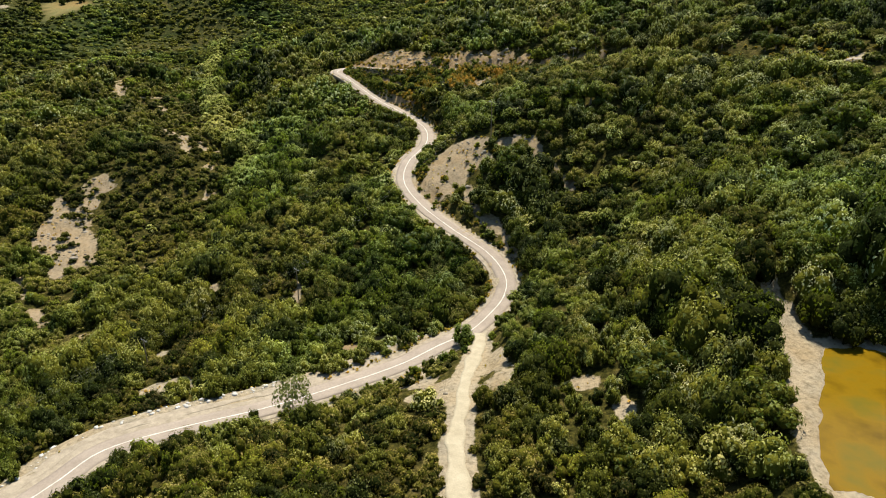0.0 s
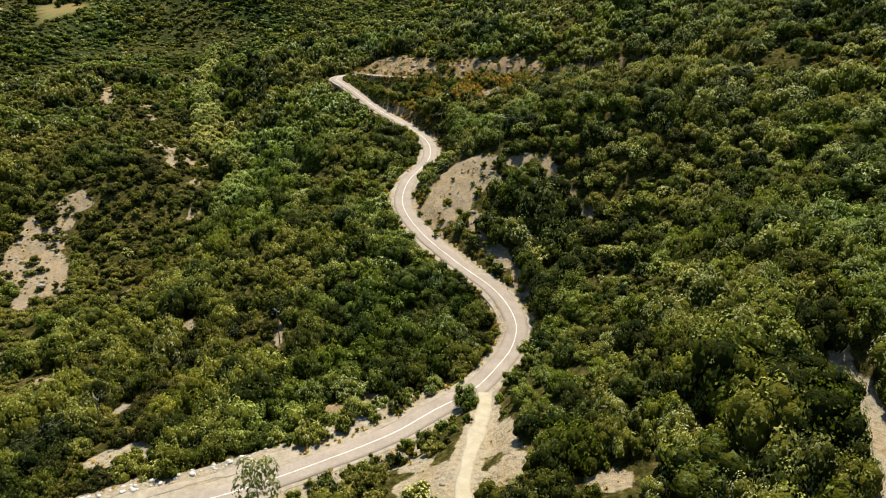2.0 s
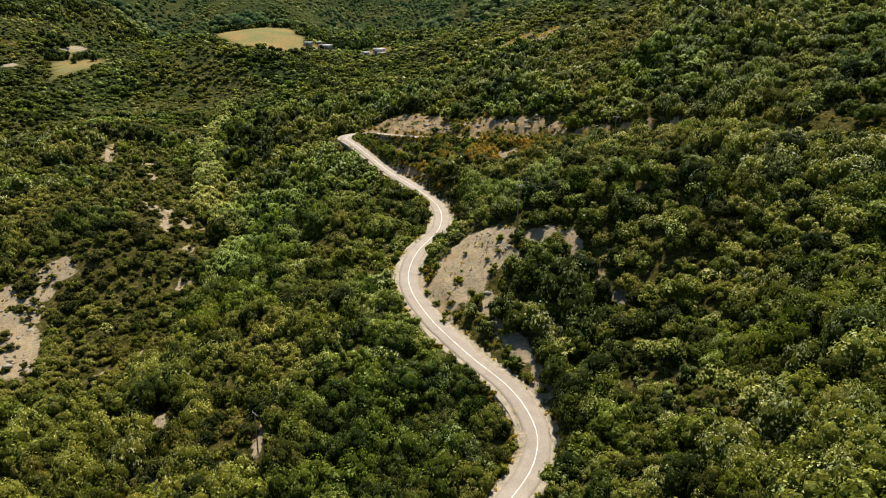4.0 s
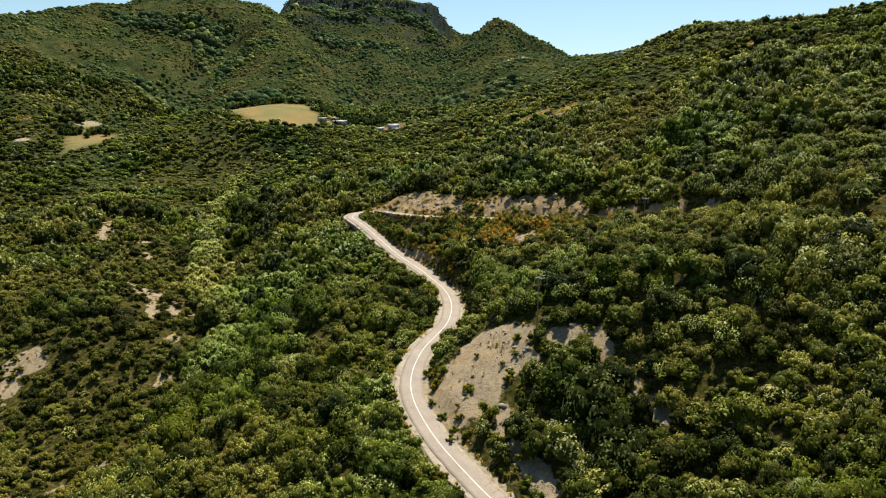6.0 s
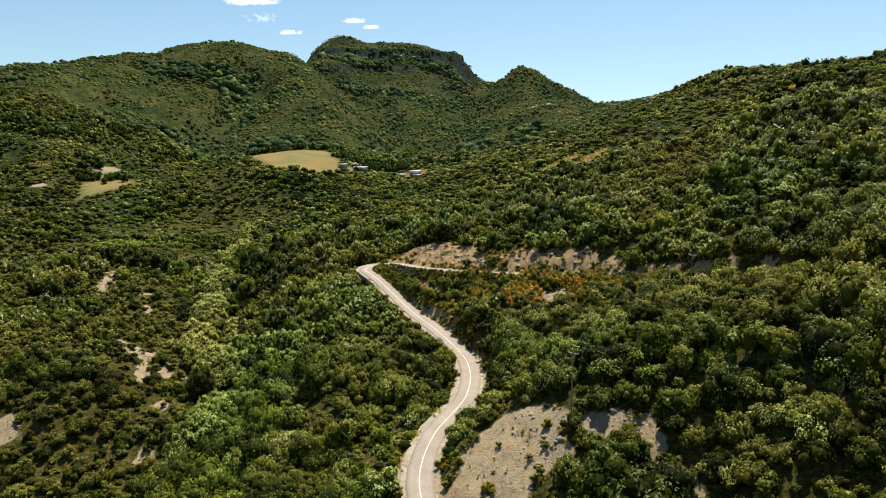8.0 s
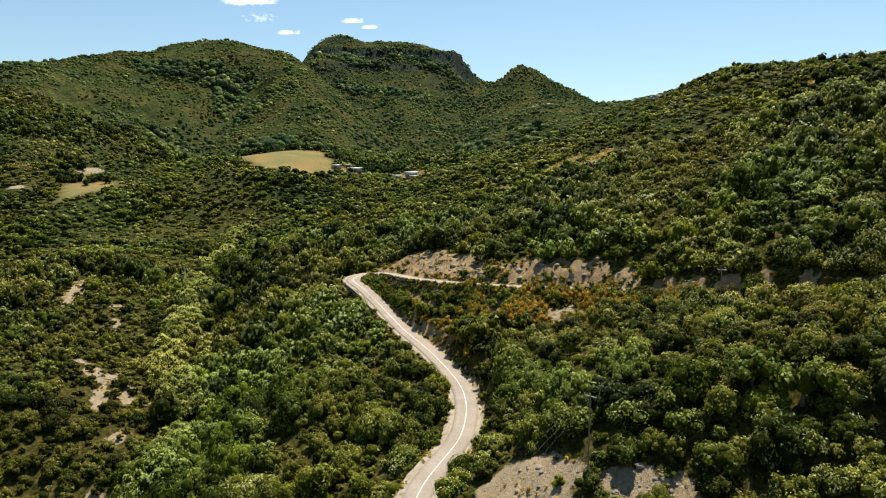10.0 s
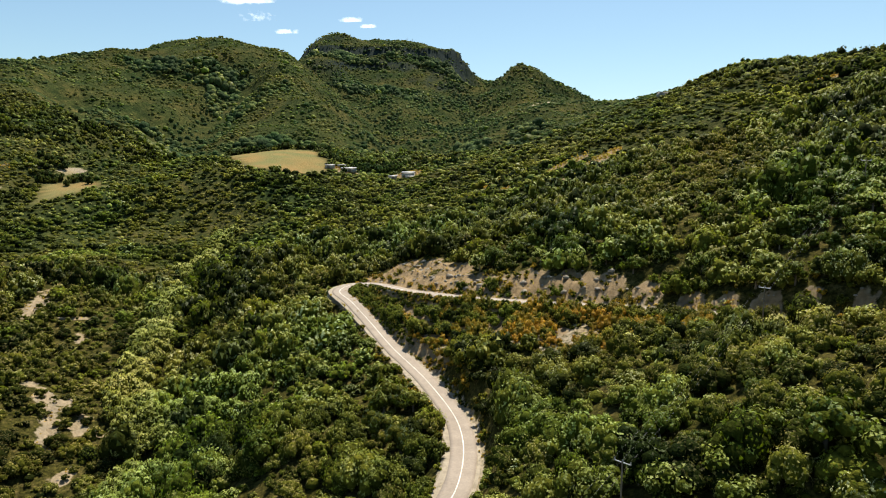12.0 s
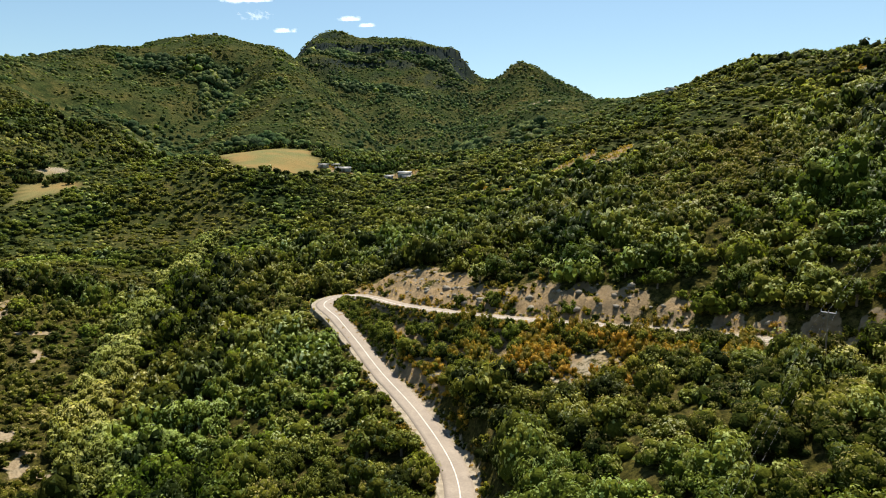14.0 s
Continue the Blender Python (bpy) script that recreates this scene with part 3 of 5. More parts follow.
ALL_BARE = BARE_CUTS + BARE_WEST + BARE_BITS + BARE_UPPER + LONG_CUT + BARE_FAR


def step(v, lo, hi):
    t = np.clip((v - lo) / (hi - lo), 0, 1)
    return t * t * (3 - 2 * t)


def land(x, y, detail=True):
    """Height of the ground, with the road's shelf, the track, the shore and the pond's basin cut into it."""
    x, y = np.asarray(x, float), np.asarray(y, float)
    z = natural(x, y)
    far = step(np.hypot(x, y), 250, 900) * (1 - 0.9 * step(in_fields(x, y), -40, 0))
    z = z - 9 * step(np.hypot(x, y), 700, 1200) + (0.5 + 3 * far) * grain(x, y, 23, 1) + 0.35 * grain(x, y, 7, 2)
    z = z + far * (13 * grain(x, y, 110, 9) + 5 * grain(x, y, 48, 8)) + carve(x, y)
    # rock ledges round the mesa's top
    zm = step(np.hypot((x + 330) / 330, (y - 1800) / 220), 1.25, 0.55)
    ledge = 15 * (step(z, 366, 372) - np.clip((z - 352) / 40, 0, 1)) + 10 * (step(z, 322, 327) - np.clip((z - 312) / 26, 0, 1))
    z = z + zm * ledge
    if detail:
        bare = step(inside(x, y, BARE_CUTS + BARE_UPPER[:5] + LONG_CUT + BARE_WEST), 0.0, 0.3)
        rills = np.abs(grain(x + 0.6 * y, 0.22 * (y - x), 2.6, 3))
        deep = 1.3 + 1.3 * step(inside(x, y, LONG_CUT), 0.0, 0.3)
        z = z - bare * (deep * (0.5 - rills) + 0.35 * grain(x, y, 1.3, 4))
    for line, half, soft in ((TRACK_LINE, 2.0, 4.0), (SHORE_LINE, 2.2, 4.0)):
        d, h = to_line(x, y, line)
        z = z + (h - 0.22 - z) * step(d, half + soft, half)
    d, h = to_line(x, y, LOWER_LEG)
    e, g = to_line(x, y, UPPER_LEG)
    u, v = 1 / np.maximum(d - 3.3, 0.02) ** 2, 1 / np.maximum(e - 3.3, 0.02) ** 2
    h, d = (h * u + g * v) / (u + v), np.minimum(d, e)  # between the legs the bank rises evenly
    half = 3.9 + 4.4 * step(y, 146, 136) * step(x, 4, -6)
    tight = step(y, 325, 340) * step(x, -15, -25)
    z = z + (h - 0.12 - z) * step(d, half + 3.6 - 2.2 * tight, half - 0.4 * tight)
    p = in_pond(x, y, 0.12)
    z = np.where(p > 0, np.minimum(z, POND_LEVEL + 0.4 - 1.6 * step(p, 0.0, 0.2)), z)
    z = z - (z - POND_LEVEL - 0.4) * step(p, -0.5, 0.0) * (p <= 0)
    return z


def on_bank(x, y):
    """The bank below the upper leg of the road, where low broom grows in place of trees."""
    e, _ = to_line(x, y, UPPER_LEG)
    return (e < 24) & (x > -54) & (x < 26) & (y < 386 - 0.78 * (x + 48)) & (y > 345 - 1.25 * (x + 40))


def mesh_from(name, verts, faces, attributes=()):
    """A mesh from arrays: faces of one and the same number of corners."""
    me = bpy.data.meshes.new(name)
    verts, faces = np.asarray(verts, np.float32), np.asarray(faces, np.int32)
    n, k = faces.shape
    me.vertices.add(len(verts))
    me.vertices.foreach_set("co", verts.ravel())
    me.loops.add(n * k)
    me.loops.foreach_set("vertex_index", faces.ravel())
    me.polygons.add(n)
    me.polygons.foreach_set("loop_start", np.arange(0, n * k, k, dtype=np.int32))
    me.polygons.foreach_set("loop_total", np.full(n, k, np.int32))
    for key, values in attributes:
        a = me.attributes.new(key, "FLOAT", "POINT")
        a.data.foreach_set("value", np.asarray(values, np.float32))
    me.update(calc_edges=True)
    return me


def smooth(me):
    me.polygons.foreach_set("use_smooth", np.ones(len(me.polygons), bool))
    return me


def spread(stops):
    """Grid lines: (from, to, spacing) stretches joined."""
    out = []
    for a, b, s in stops:
        out += list(np.linspace(a, b, max(2, int(round((b - a) / s)) + 1))[:-1])
    return np.array(out + [stops[-1][1]])


def build_ground():
    gx = spread([(-4200, -900, 300), (-900, -420, 24), (-420, -200, 7), (-200, -75, 2.6), (-75, 75, 1.5), (75, 130, 2.6), (130, 300, 8), (300, 800, 40), (800, 4200, 300)])
    gy = spread([(-2500, -300, 250), (-300, 40, 20), (40, 130, 1.7), (130, 270, 1.7), (270, 400, 1.9), (400, 560, 5), (560, 900, 9), (900, 2000, 16), (2000, 2600, 60), (2600, 4600, 250)])
    X, Y = np.meshgrid(gx, gy)
    x, y = X.ravel(), Y.ravel()
    z = land(x, y)
    w, h = len(gx), len(gy)
    i = (np.arange(h - 1)[:, None] * w + np.arange(w - 1)[None]).ravel()
    faces = np.c_[i, i + 1, i + w + 1, i + w]
    bare = np.clip(0.5 + 1.6 * inside(x, y, ALL_BARE), 0, 1)
    d, _ = to_line(x, y, ROAD_LINE)
    lay = 4.6 * step(y, 146, 136) * step(x, 4, -6)
    bare = np.maximum(bare, np.maximum(step(d, 5.4 + lay, 3.4 + lay), 0.56 * on_bank(x, y)))
    for line, reach in ((TRACK_LINE, 3.6), (SHORE_LINE, 4.2)):
        d, _ = to_line(x, y, line)
        bare = np.maximum(bare, step(d, reach, 2.0))
    bare = np.maximum(bare, step(in_pond(x, y, 0.1), -0.1, 0.0))
    fld = step(in_fields(x, y), -3, 3)
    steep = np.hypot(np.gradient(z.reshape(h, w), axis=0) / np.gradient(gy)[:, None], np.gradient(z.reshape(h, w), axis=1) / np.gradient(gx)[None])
    crag_shade = step(steep, 0.55, 0.9).ravel() * step(y, 1500, 1600) * step(x, -60, -120)
    me = smooth(mesh_from("ground", np.c_[x, y, z], faces, [("bare", bare), ("field", fld), ("crag_shade", crag_shade), ("heath", step(y, 420, 520)), ("ochre", np.maximum(step(inside(x, y, LONG_CUT + BARE_UPPER + [(-27, 137, 9, 2.4, 25), (-14, 143, 7, 1.8, 20), (-44, 366, 16, 9, -50), (-15, 343, 30, 10, -40)]), -0.5, 0.1), 0.5 * step(inside(x, y, BARE_CUTS + BARE_WEST), -0.5, 0.1)))]))
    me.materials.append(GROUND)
    tagged(new("ground", me), "sheet of dry hillside earth with bare pale cuts and fields", "ground", kind="structure")


build_ground()


# ---- road, track, pond ----
def ribbon(name, line, left, right, lift, mat, label="", category="", edge=0.0, crown=0.0, seed=0, kind="structure", parent=None, drop=0.5):
    """A strip along a line, from so far left to so far right of it, with its edges turned down."""
    p = line
    t = np.gradient(p[:, :2], axis=0)
    t /= np.linalg.norm(t, axis=1)[:, None]
    side = np.c_[t[:, 1], -t[:, 0]]
    s = np.cumsum(np.r_[0, np.linalg.norm(np.diff(p[:, :2], axis=0), axis=1)])
    wob = [edge * (0.6 * grain(s, 0 * s + seed + k, 9.0, seed + 11 + k) + 0.45 * grain(s, 0 * s + k, 3.7, seed + 13 + k) + 0.3 * grain(s, 0 * s + k, 1.9, seed + 15 + k)) for k in (0, 7)]
    fr = np.linspace(0, 1, 7)
    cols = []
    for k, f in enumerate(fr):
        o = left + wob[0] + (right + wob[1] - left - wob[0]) * f
        cols.append(np.c_[p[:, :2] + side * o[:, None], p[:, 2] + lift + crown * (1 - (2 * f - 1) ** 2)])
    cols = [np.c_[cols[0][:, :2], cols[0][:, 2] - drop]] + cols + [np.c_[cols[-1][:, :2], cols[-1][:, 2] - drop]]
    v = np.stack(cols, 1)
    n, m = v.shape[:2]
    i = (np.arange(n - 1)[:, None] * m + np.arange(m - 1)[None]).ravel()
    me = smooth(mesh_from(name, v.reshape(-1, 3), np.c_[i, i + 1, i + m + 1, i + m][:, ::-1]))
    me.materials.append(mat)
    ob = new(name, me)
    ob.parent = parent
    return tagged(ob, label, category, kind="" if parent else kind)


road = ribbon("road", ROAD_LINE, -2.7, 2.7, 0.0, ASPHALT, "winding two-lane road of pale worn asphalt", "road", 0.1, 0.05)
ribbon("centre_line", ROAD_LINE, -0.11, 0.11, 0.062, PAINT, "worn white centre line", edge=0.03, parent=road, drop=0.02)
ribbon("verge_west", ROAD_LINE, -4.1, -2.6, -0.06, GRAVEL, "gravel verge of pale earth beside the road", "verge", 0.5, 0.0, 3)
ribbon("lay_by", ROAD_LINE[(ROAD_LINE[:, 1] < 128) & (ROAD_LINE[:, 1] > 78)], -6.6, -3.9, -0.09, GRAVEL, "lay-by of pale gravel beside the road", "lay-by", 1.3, 0.0, 4)
ribbon("verge_east", ROAD_LINE, 2.6, 3.7, -0.06, GRAVEL, "gravel verge of pale earth beside the road", "verge", 0.4, 0.0, 5)
TRACK_TOP = TRACK_LINE[to_line(TRACK_LINE[:, 0], TRACK_LINE[:, 1], ROAD_LINE)[0] > 2.6].copy()
TRACK_TOP[:, 2] = np.max([land(TRACK_TOP[:, 0] + o, TRACK_TOP[:, 1]) for o in (-1.3, 0.0, 1.3)], axis=0)
ribbon("dirt_track", TRACK_TOP, -1.6, 1.6, 0.16, TRACK, "pale dirt track that leaves the road", "track", 1.1, 0.03, 7)


def pond():
    m, nt, b = material("pond_water", 0.18, 0.18)
    c = ramp(nt, noise_tex(nt, 0.12, 5), [(0.35, (0.095, 0.058, 0.003)), (0.5, (0.15, 0.090, 0.004)), (0.66, (0.105, 0.085, 0.010))])
    nt.links.new(c, b.inputs["Base Color"])
    bump(nt, b, noise_tex(nt, 2.5, 3), 0.15, 0.02)
    cx, cy, a, bb, turn = POND
    c, s = math.cos(radians(turn)), math.sin(radians(turn))
    k = np.linspace(0, 2 * np.pi, 97)[:-1]
    e = [(1.06 * a * np.sign(math.cos(q)) * abs(math.cos(q)) ** 0.25, 1.06 * bb * np.sign(math.sin(q)) * abs(math.sin(q)) ** 0.25) for q in k]
    v = [(cx, cy, POND_LEVEL)] + [(cx + p * c - q * s, cy + p * s + q * c, POND_LEVEL) for p, q in e]
    me = mesh_from("water", v, [(0, 1 + i, 1 + (i + 1) % 96) for i in range(96)])
    me.materials.append(m)
    tagged(new("water", me), "pond of still ochre green water", "water", kind="structure")


pond()


# ---- plants ----
def ico(level):
    bm = bmesh.new()
    bmesh.ops.create_icosphere(bm, subdivisions=level, radius=1.0)
    v = np.array([q.co[:] for q in bm.verts])
    f = np.array([[q.index for q in face.verts] for face in bm.faces])
    bm.free()
    return v, f


def lobe(r):
    """A round lump, turned at random, without its buried under side."""
    v, f = ico(1)
    v = v @ np.array(Euler(r.uniform(0, 6, 3)).to_matrix())
    return v, f[v[f][:, :, 2].mean(1) > -0.45]


def plant(seed, clumps, leaves, core, leaf=0.16, flat=0.85, hollow=0.8, shell=False):
    """A crown of about unit radius over z = 0: a heart painted dark as inner shade, with rounded clumps of foliage
    heaped over it, each set with sprays of leaves that lie on its outer side. With shell the clumps keep the leaf
    colour; without it they are shade-dark too. Returns vertices, triangles and the number of shade-dark triangles.
    """
    r = np.random.RandomState(seed)
    V, F, n = [], [], 0
    centres = [(0.0, 0.0, 0.42 * flat, 0.52)]
    for k in range(clumps):
        q = 2.4 * k + r.uniform(-0.5, 0.5)
        up = 1 - 0.94 * (k + 0.5) / clumps
        d = r.uniform(0.50, 0.74)
        out = d * math.sqrt(1 - up * up)
        centres.append((out * math.cos(q), out * math.sin(q), flat * (0.2 + 1.1 * d * up), r.uniform(0.24, 0.46) if clumps > 3 else r.uniform(0.4, 0.55)))
    shade_tris = 0
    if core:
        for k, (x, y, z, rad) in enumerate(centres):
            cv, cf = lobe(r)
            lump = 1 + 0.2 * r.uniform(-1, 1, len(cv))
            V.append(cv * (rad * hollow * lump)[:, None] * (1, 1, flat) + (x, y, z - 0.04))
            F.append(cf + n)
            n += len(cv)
            shade_tris += 0 if shell and k else len(cf)
    total = sum(c[3] ** 2 for c in centres[1:]) or 1.0
    for x, y, z, rad in centres[1:] or centres:
        m = int(leaves * rad ** 2 / total)
        d = r.normal(size=(m, 3)) + (0.9 * x, 0.9 * y, 0.55)
        d /= np.linalg.norm(d, axis=1)[:, None]
        at = d * (rad * r.uniform(0.86, 1.14, m))[:, None] * (1, 1, flat) + (x, y, z)
        a = np.cross(d, r.normal(size=(m, 3)))
        a /= np.linalg.norm(a, axis=1)[:, None]
        b = np.cross(d, a) + d * r.uniform(-0.35, 0.45, m)[:, None]
        s = leaf * r.uniform(0.55, 1.3, m)[:, None] * 0.5
        V.append(np.stack([at - a * s - b * s * 0.7, at + a * s * r.uniform(0.6, 1.1, m)[:, None] - b * s * 0.7, at + b * s + a * s * r.uniform(-0.6, 0.6, m)[:, None]], 1).reshape(-1, 3))
        F.append(np.arange(3 * m).reshape(-1, 3) + n)
        n += 3 * m
    V = np.vstack(V)
    V[:, 2] = np.maximum(V[:, 2], -0.15)
    return V, np.vstack(F), shade_tris


def dome(seed, lobes=1, leaves=0, leaf=0.2):
    """A rounded bush for far slopes: lumpy lobes of close foliage, with small tufts that lie against them."""
    r = np.random.RandomState(seed)
    V, F, n = [], [], 0
    for k in range(lobes):
        cv, cf = lobe(r)
        q, d = r.uniform(0, 2 * np.pi), (0.5 if k else 0.12) if lobes > 1 else 0.0
        rad = (0.78, 0.6, 0.55)[k] if lobes > 1 else 1.0
        lump = cv * (rad * r.uniform(0.88, 1.12, (len(cv), 1)))
        V.append(lump * (1, 1, 0.85) + (d * math.cos(q), d * math.sin(q), rad * 0.5))
        F.append(cf + n)
        n += len(cv)
        m = int(leaves / lobes)
        if m:
            p = r.normal(size=(m, 3))
            p[:, 2] = np.abs(p[:, 2]) - 0.15
            p /= np.linalg.norm(p, axis=1)[:, None]
            at = p * (rad * r.uniform(0.88, 1.06, (m, 1))) * (1, 1, 0.85) + V[-1].mean(0)
            a = np.cross(p, r.normal(size=(m, 3)))
            a /= np.linalg.norm(a, axis=1)[:, None]
            b = np.cross(p, a) + 0.5 * p
            w = leaf * r.uniform(0.6, 1.3, (m, 1)) * 0.6
            V.append(np.stack([at - a * w - b * w * 0.6, at + a * w - b * w * 0.6, at + b * w], 1).reshape(-1, 3))
            F.append(np.arange(3 * m).reshape(-1, 3) + n)
            n += 3 * m
    # With leaves, the lobes come first and take the shade-dark core material.
    order = np.argsort(np.concatenate([np.full(len(f), k % 2 if leaves else 1) for k, f in enumerate(F)]), kind="stable")
    return np.vstack(V), np.vstack(F)[order], sum(len(f) for f in F[::2]) if leaves else 0


def scatter(name, shapes, x, y, z, size, high, tint, mat, label, category, seed):
    """Many plants joined into one sheet of growth."""
    r = np.random.RandomState(seed)
    V, F, T, M, n = [], [], [], [], 0
    kind = r.randint(0, len(shapes), len(x))
    turn = r.uniform(0, 2 * np.pi, len(x))
    for k, (v, f, shade_tris) in enumerate(shapes):
        i = np.where(kind == k)[0]
        if not len(i):
            continue
        c, s = np.cos(turn[i])[:, None], np.sin(turn[i])[:, None]
        px, py = (v[None, :, 0] * c - v[None, :, 1] * s) * size[i, None], (v[None, :, 0] * s + v[None, :, 1] * c) * size[i, None]
        pz = v[None, :, 2] * (size * high)[i, None]
        V.append(np.stack([px + x[i, None], py + y[i, None], pz + z[i, None]], 2).reshape(-1, 3))
        F.append((f[None] + (np.arange(len(i)) * len(v))[:, None, None] + n).reshape(-1, 3))
        T.append(np.repeat(tint[i], len(v)))
        M.append(np.tile(np.arange(len(f)) < shade_tris, len(i)))
        n += len(i) * len(v)
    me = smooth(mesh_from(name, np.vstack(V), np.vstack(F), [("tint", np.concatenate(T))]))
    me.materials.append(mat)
    me.materials.append(SHADE_CORE)
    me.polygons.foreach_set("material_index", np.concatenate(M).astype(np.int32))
    return tagged(new(name, me), label, category, kind="stuff")


def jittered(x0, x1, y0, y1, gap, seed):
    r = np.random.RandomState(seed)
    gx, gy = np.meshgrid(np.arange(x0, x1, gap), np.arange(y0, y1, gap))
    x, y = gx.ravel() + r.uniform(-0.5, 0.5, gx.size) * gap, gy.ravel() + r.uniform(-0.5, 0.5, gx.size) * gap
    return x, y


BELT = spline([(-84, 262, 0), (-83, 278, 0), (-87, 300, 0), (-102, 318, 0), (-113, 336, 0), (-122, 358, 0), (-131, 385, 0), (-140, 410, 0), (-154, 447, 0), (-163, 485, 0), (-172, 530, 0), (-182, 570, 0)], 4.0)
LONE = [(-29.2, 109.2), (4.6, 136.0)]


def free(x, y, room):
    """Places where plants grow: off the road, the tracks, the water, the fields and the bare earth."""
    ok = inside(x, y, ALL_BARE) < -0.2
    ok &= (in_fields(x, y) < -2) & ~on_bank(x, y)
    ok &= in_pond(x, y, 0.05) < -0.04
    for line, reach in ((ROAD_LINE, 3.5), (LAYBY_LINE, 1.6), (TRACK_LINE, 1.5), (SHORE_LINE, 2.2)):
        d, _ = to_line(x, y, line)
        ok &= d > reach + room * 0.78
    for cx, cy in LONE:  # single trees stand clear of the thicket
        ok &= np.hypot(x - cx, (y - cy + 2.0) * 0.8) > 4.2 + 0.5 * room
    d, _ = to_line(x, y, BELT)
    ok &= d > 4.0 + 2.5 * grain(x, y, 13, 45)
    return ok


def corridor(x, y, margin=15):
    """The valley that lies open to view; beyond the eastern crest the land falls away out of sight."""
    return (x > -np.maximum(0.70 * y + margin, 0.8 * (y - 75) + 12)) & (x < 0.64 * y + margin) & (x < 0.5 * y + 110) & ((y < 780) | (x < 300 - 0.12 * (y - 780)))


STREAM_LINE = spline(STREAM, 4.0)


def skew(r, lo, hi, n):
    return lo + (hi - lo) * r.uniform(0, 1, n) ** 1.9


def grow_band(y0, y1, gap, shapes, sizes, seed, names, high=(0.95, 1.6)):
    """A belt of hillside growth; shapes: those of low bushes and those of broad crowns."""
    x, y = jittered(-0.8 * y1 - 30, 0.66 * y1 + 30, y0, y1, gap, seed)
    r = np.random.RandomState(seed + 1)
    clump = np.clip(1.4 * grain(x, y, 7 * gap, 21), -1, 1)
    size = skew(r, *sizes, len(x)) * (1.04 + 0.26 * clump)
    d, _ = to_line(x, y, UPPER_LEG)
    below = (d < 15) & (x > 10) & (y < 380 - 0.95 * (x + 48))  # the road keeps its outer side low
    size = np.where(below, 0.62 * size, size)
    d, _ = to_line(x, y, ROAD_LINE)
    size = np.where((d < 14) & (y < 140), np.minimum(size, 0.9 + 0.16 * d), size)
    size = np.where((y < 132) & (x < 42), np.minimum(size, 2.0 + 0.3 * size), size)
    size = np.where(np.hypot(x - 25.5, (y - 93) * 0.8) < 9, np.minimum(size, 1.5), size)
    size = np.where((d < 13) & (x > 104), 0.4 * size, size)
    wood = wooded(x, y) if y0 > 450 else np.zeros(len(x))
    if y0 > 800:
        size = size * (1 + 0.85 * wood)
    keep = corridor(x, y) & free(x, y, size)
    if y0 > 450:  # the far sides of the crests stay bare: nobody sees them
        keep &= (land(x, y + 12, False) - land(x, y - 12, False)) / 24 > -0.12
    if y0 > 800:
        keep &= (r.uniform(0, 1, len(x)) < 0.68 + 0.3 * grain(x, y, 60, 27) + 0.5 * wood)
    thin = grain(x, y, 11, 22) + 0.5 * grain(x, y, 4, 23)
    west = np.interp(y, STREAM_LINE[:, 1], STREAM_LINE[:, 0])
    keep &= ~((thin < -1.05) & (x < west))
    x, y, size, clump, wood = x[keep], y[keep], size[keep], clump[keep], wood[keep]
    west = np.interp(y, STREAM_LINE[:, 1], STREAM_LINE[:, 0])
    z = land(x, y, False) - 0.15
    dip = np.clip(-carve(x, y) / 14, -0.6, 1) * (y > 560) + 1.2 * wood
    if y0 > 800:
        dip = dip + 0.4 * grain(x, y, 70, 27) + 0.3 * grain(x, y, 26, 28) - 0.3
    olive = 0.28 + 0.45 * (x < west) + 0.2 * (y < 125) - 0.35 * clump - 0.6 * dip + 0.25 * grain(x, y, 28, 24) + r.uniform(-0.35, 0.35, len(x)) > 0.5
    silver = ~olive & (r.uniform(0, 1, len(x)) < 0.13 + 0.16 * grain(x, y, 24, 29) + 0.0022 * x * (y < 300)) & (y0 < 800) & (sizes[0] > 1.2)
    lush = ~silver & (r.uniform(0, 1, len(x)) < 0.07 + 0.16 * grain(x, y, 30, 30) + 0.32 * np.exp(-((x - west - 22) / 24) ** 2) * (y > 230) * (y < 480) + 0.9 * (beside_streams(x, y) if y0 > 400 else 0))
    olive &= ~lush
    size = np.where(olive, size * 0.92, size)
    tint = np.clip(0.5 + 0.3 * grain(x, y, 33, 25) - 0.15 * clump - 0.25 * np.clip(dip, -1, 1) + r.uniform(-0.55, 0.55, len(x)), 0, 1)
    hi = r.uniform(*high, len(x)) * (1 + 0.22 * clump) * (1 + 0.6 * np.clip(dip, 0, 1)) * (1 + 0.12 * ((x > west) & (y < 460)))
    broad = size > 0.55 * sizes[1]
    for which, (name, mat) in ((~olive & ~silver & ~lush, names[0]), (olive, names[1]), (silver, ("silver_thicket", LEAF_SILVER)), (lush, ("green_thicket", LEAF_FRESH))):
        text = {LEAF_SILVER: SILVERY, LEAF_FRESH: LUSH}.get(mat, names[2])
        for some, forms in ((which & ~broad, shapes[0]), (which & broad, shapes[-1])):
            if some.any():
                scatter(name, forms, x[some], y[some], z[some], size[some], hi[some], tint[some], mat, *text, seed + 5)


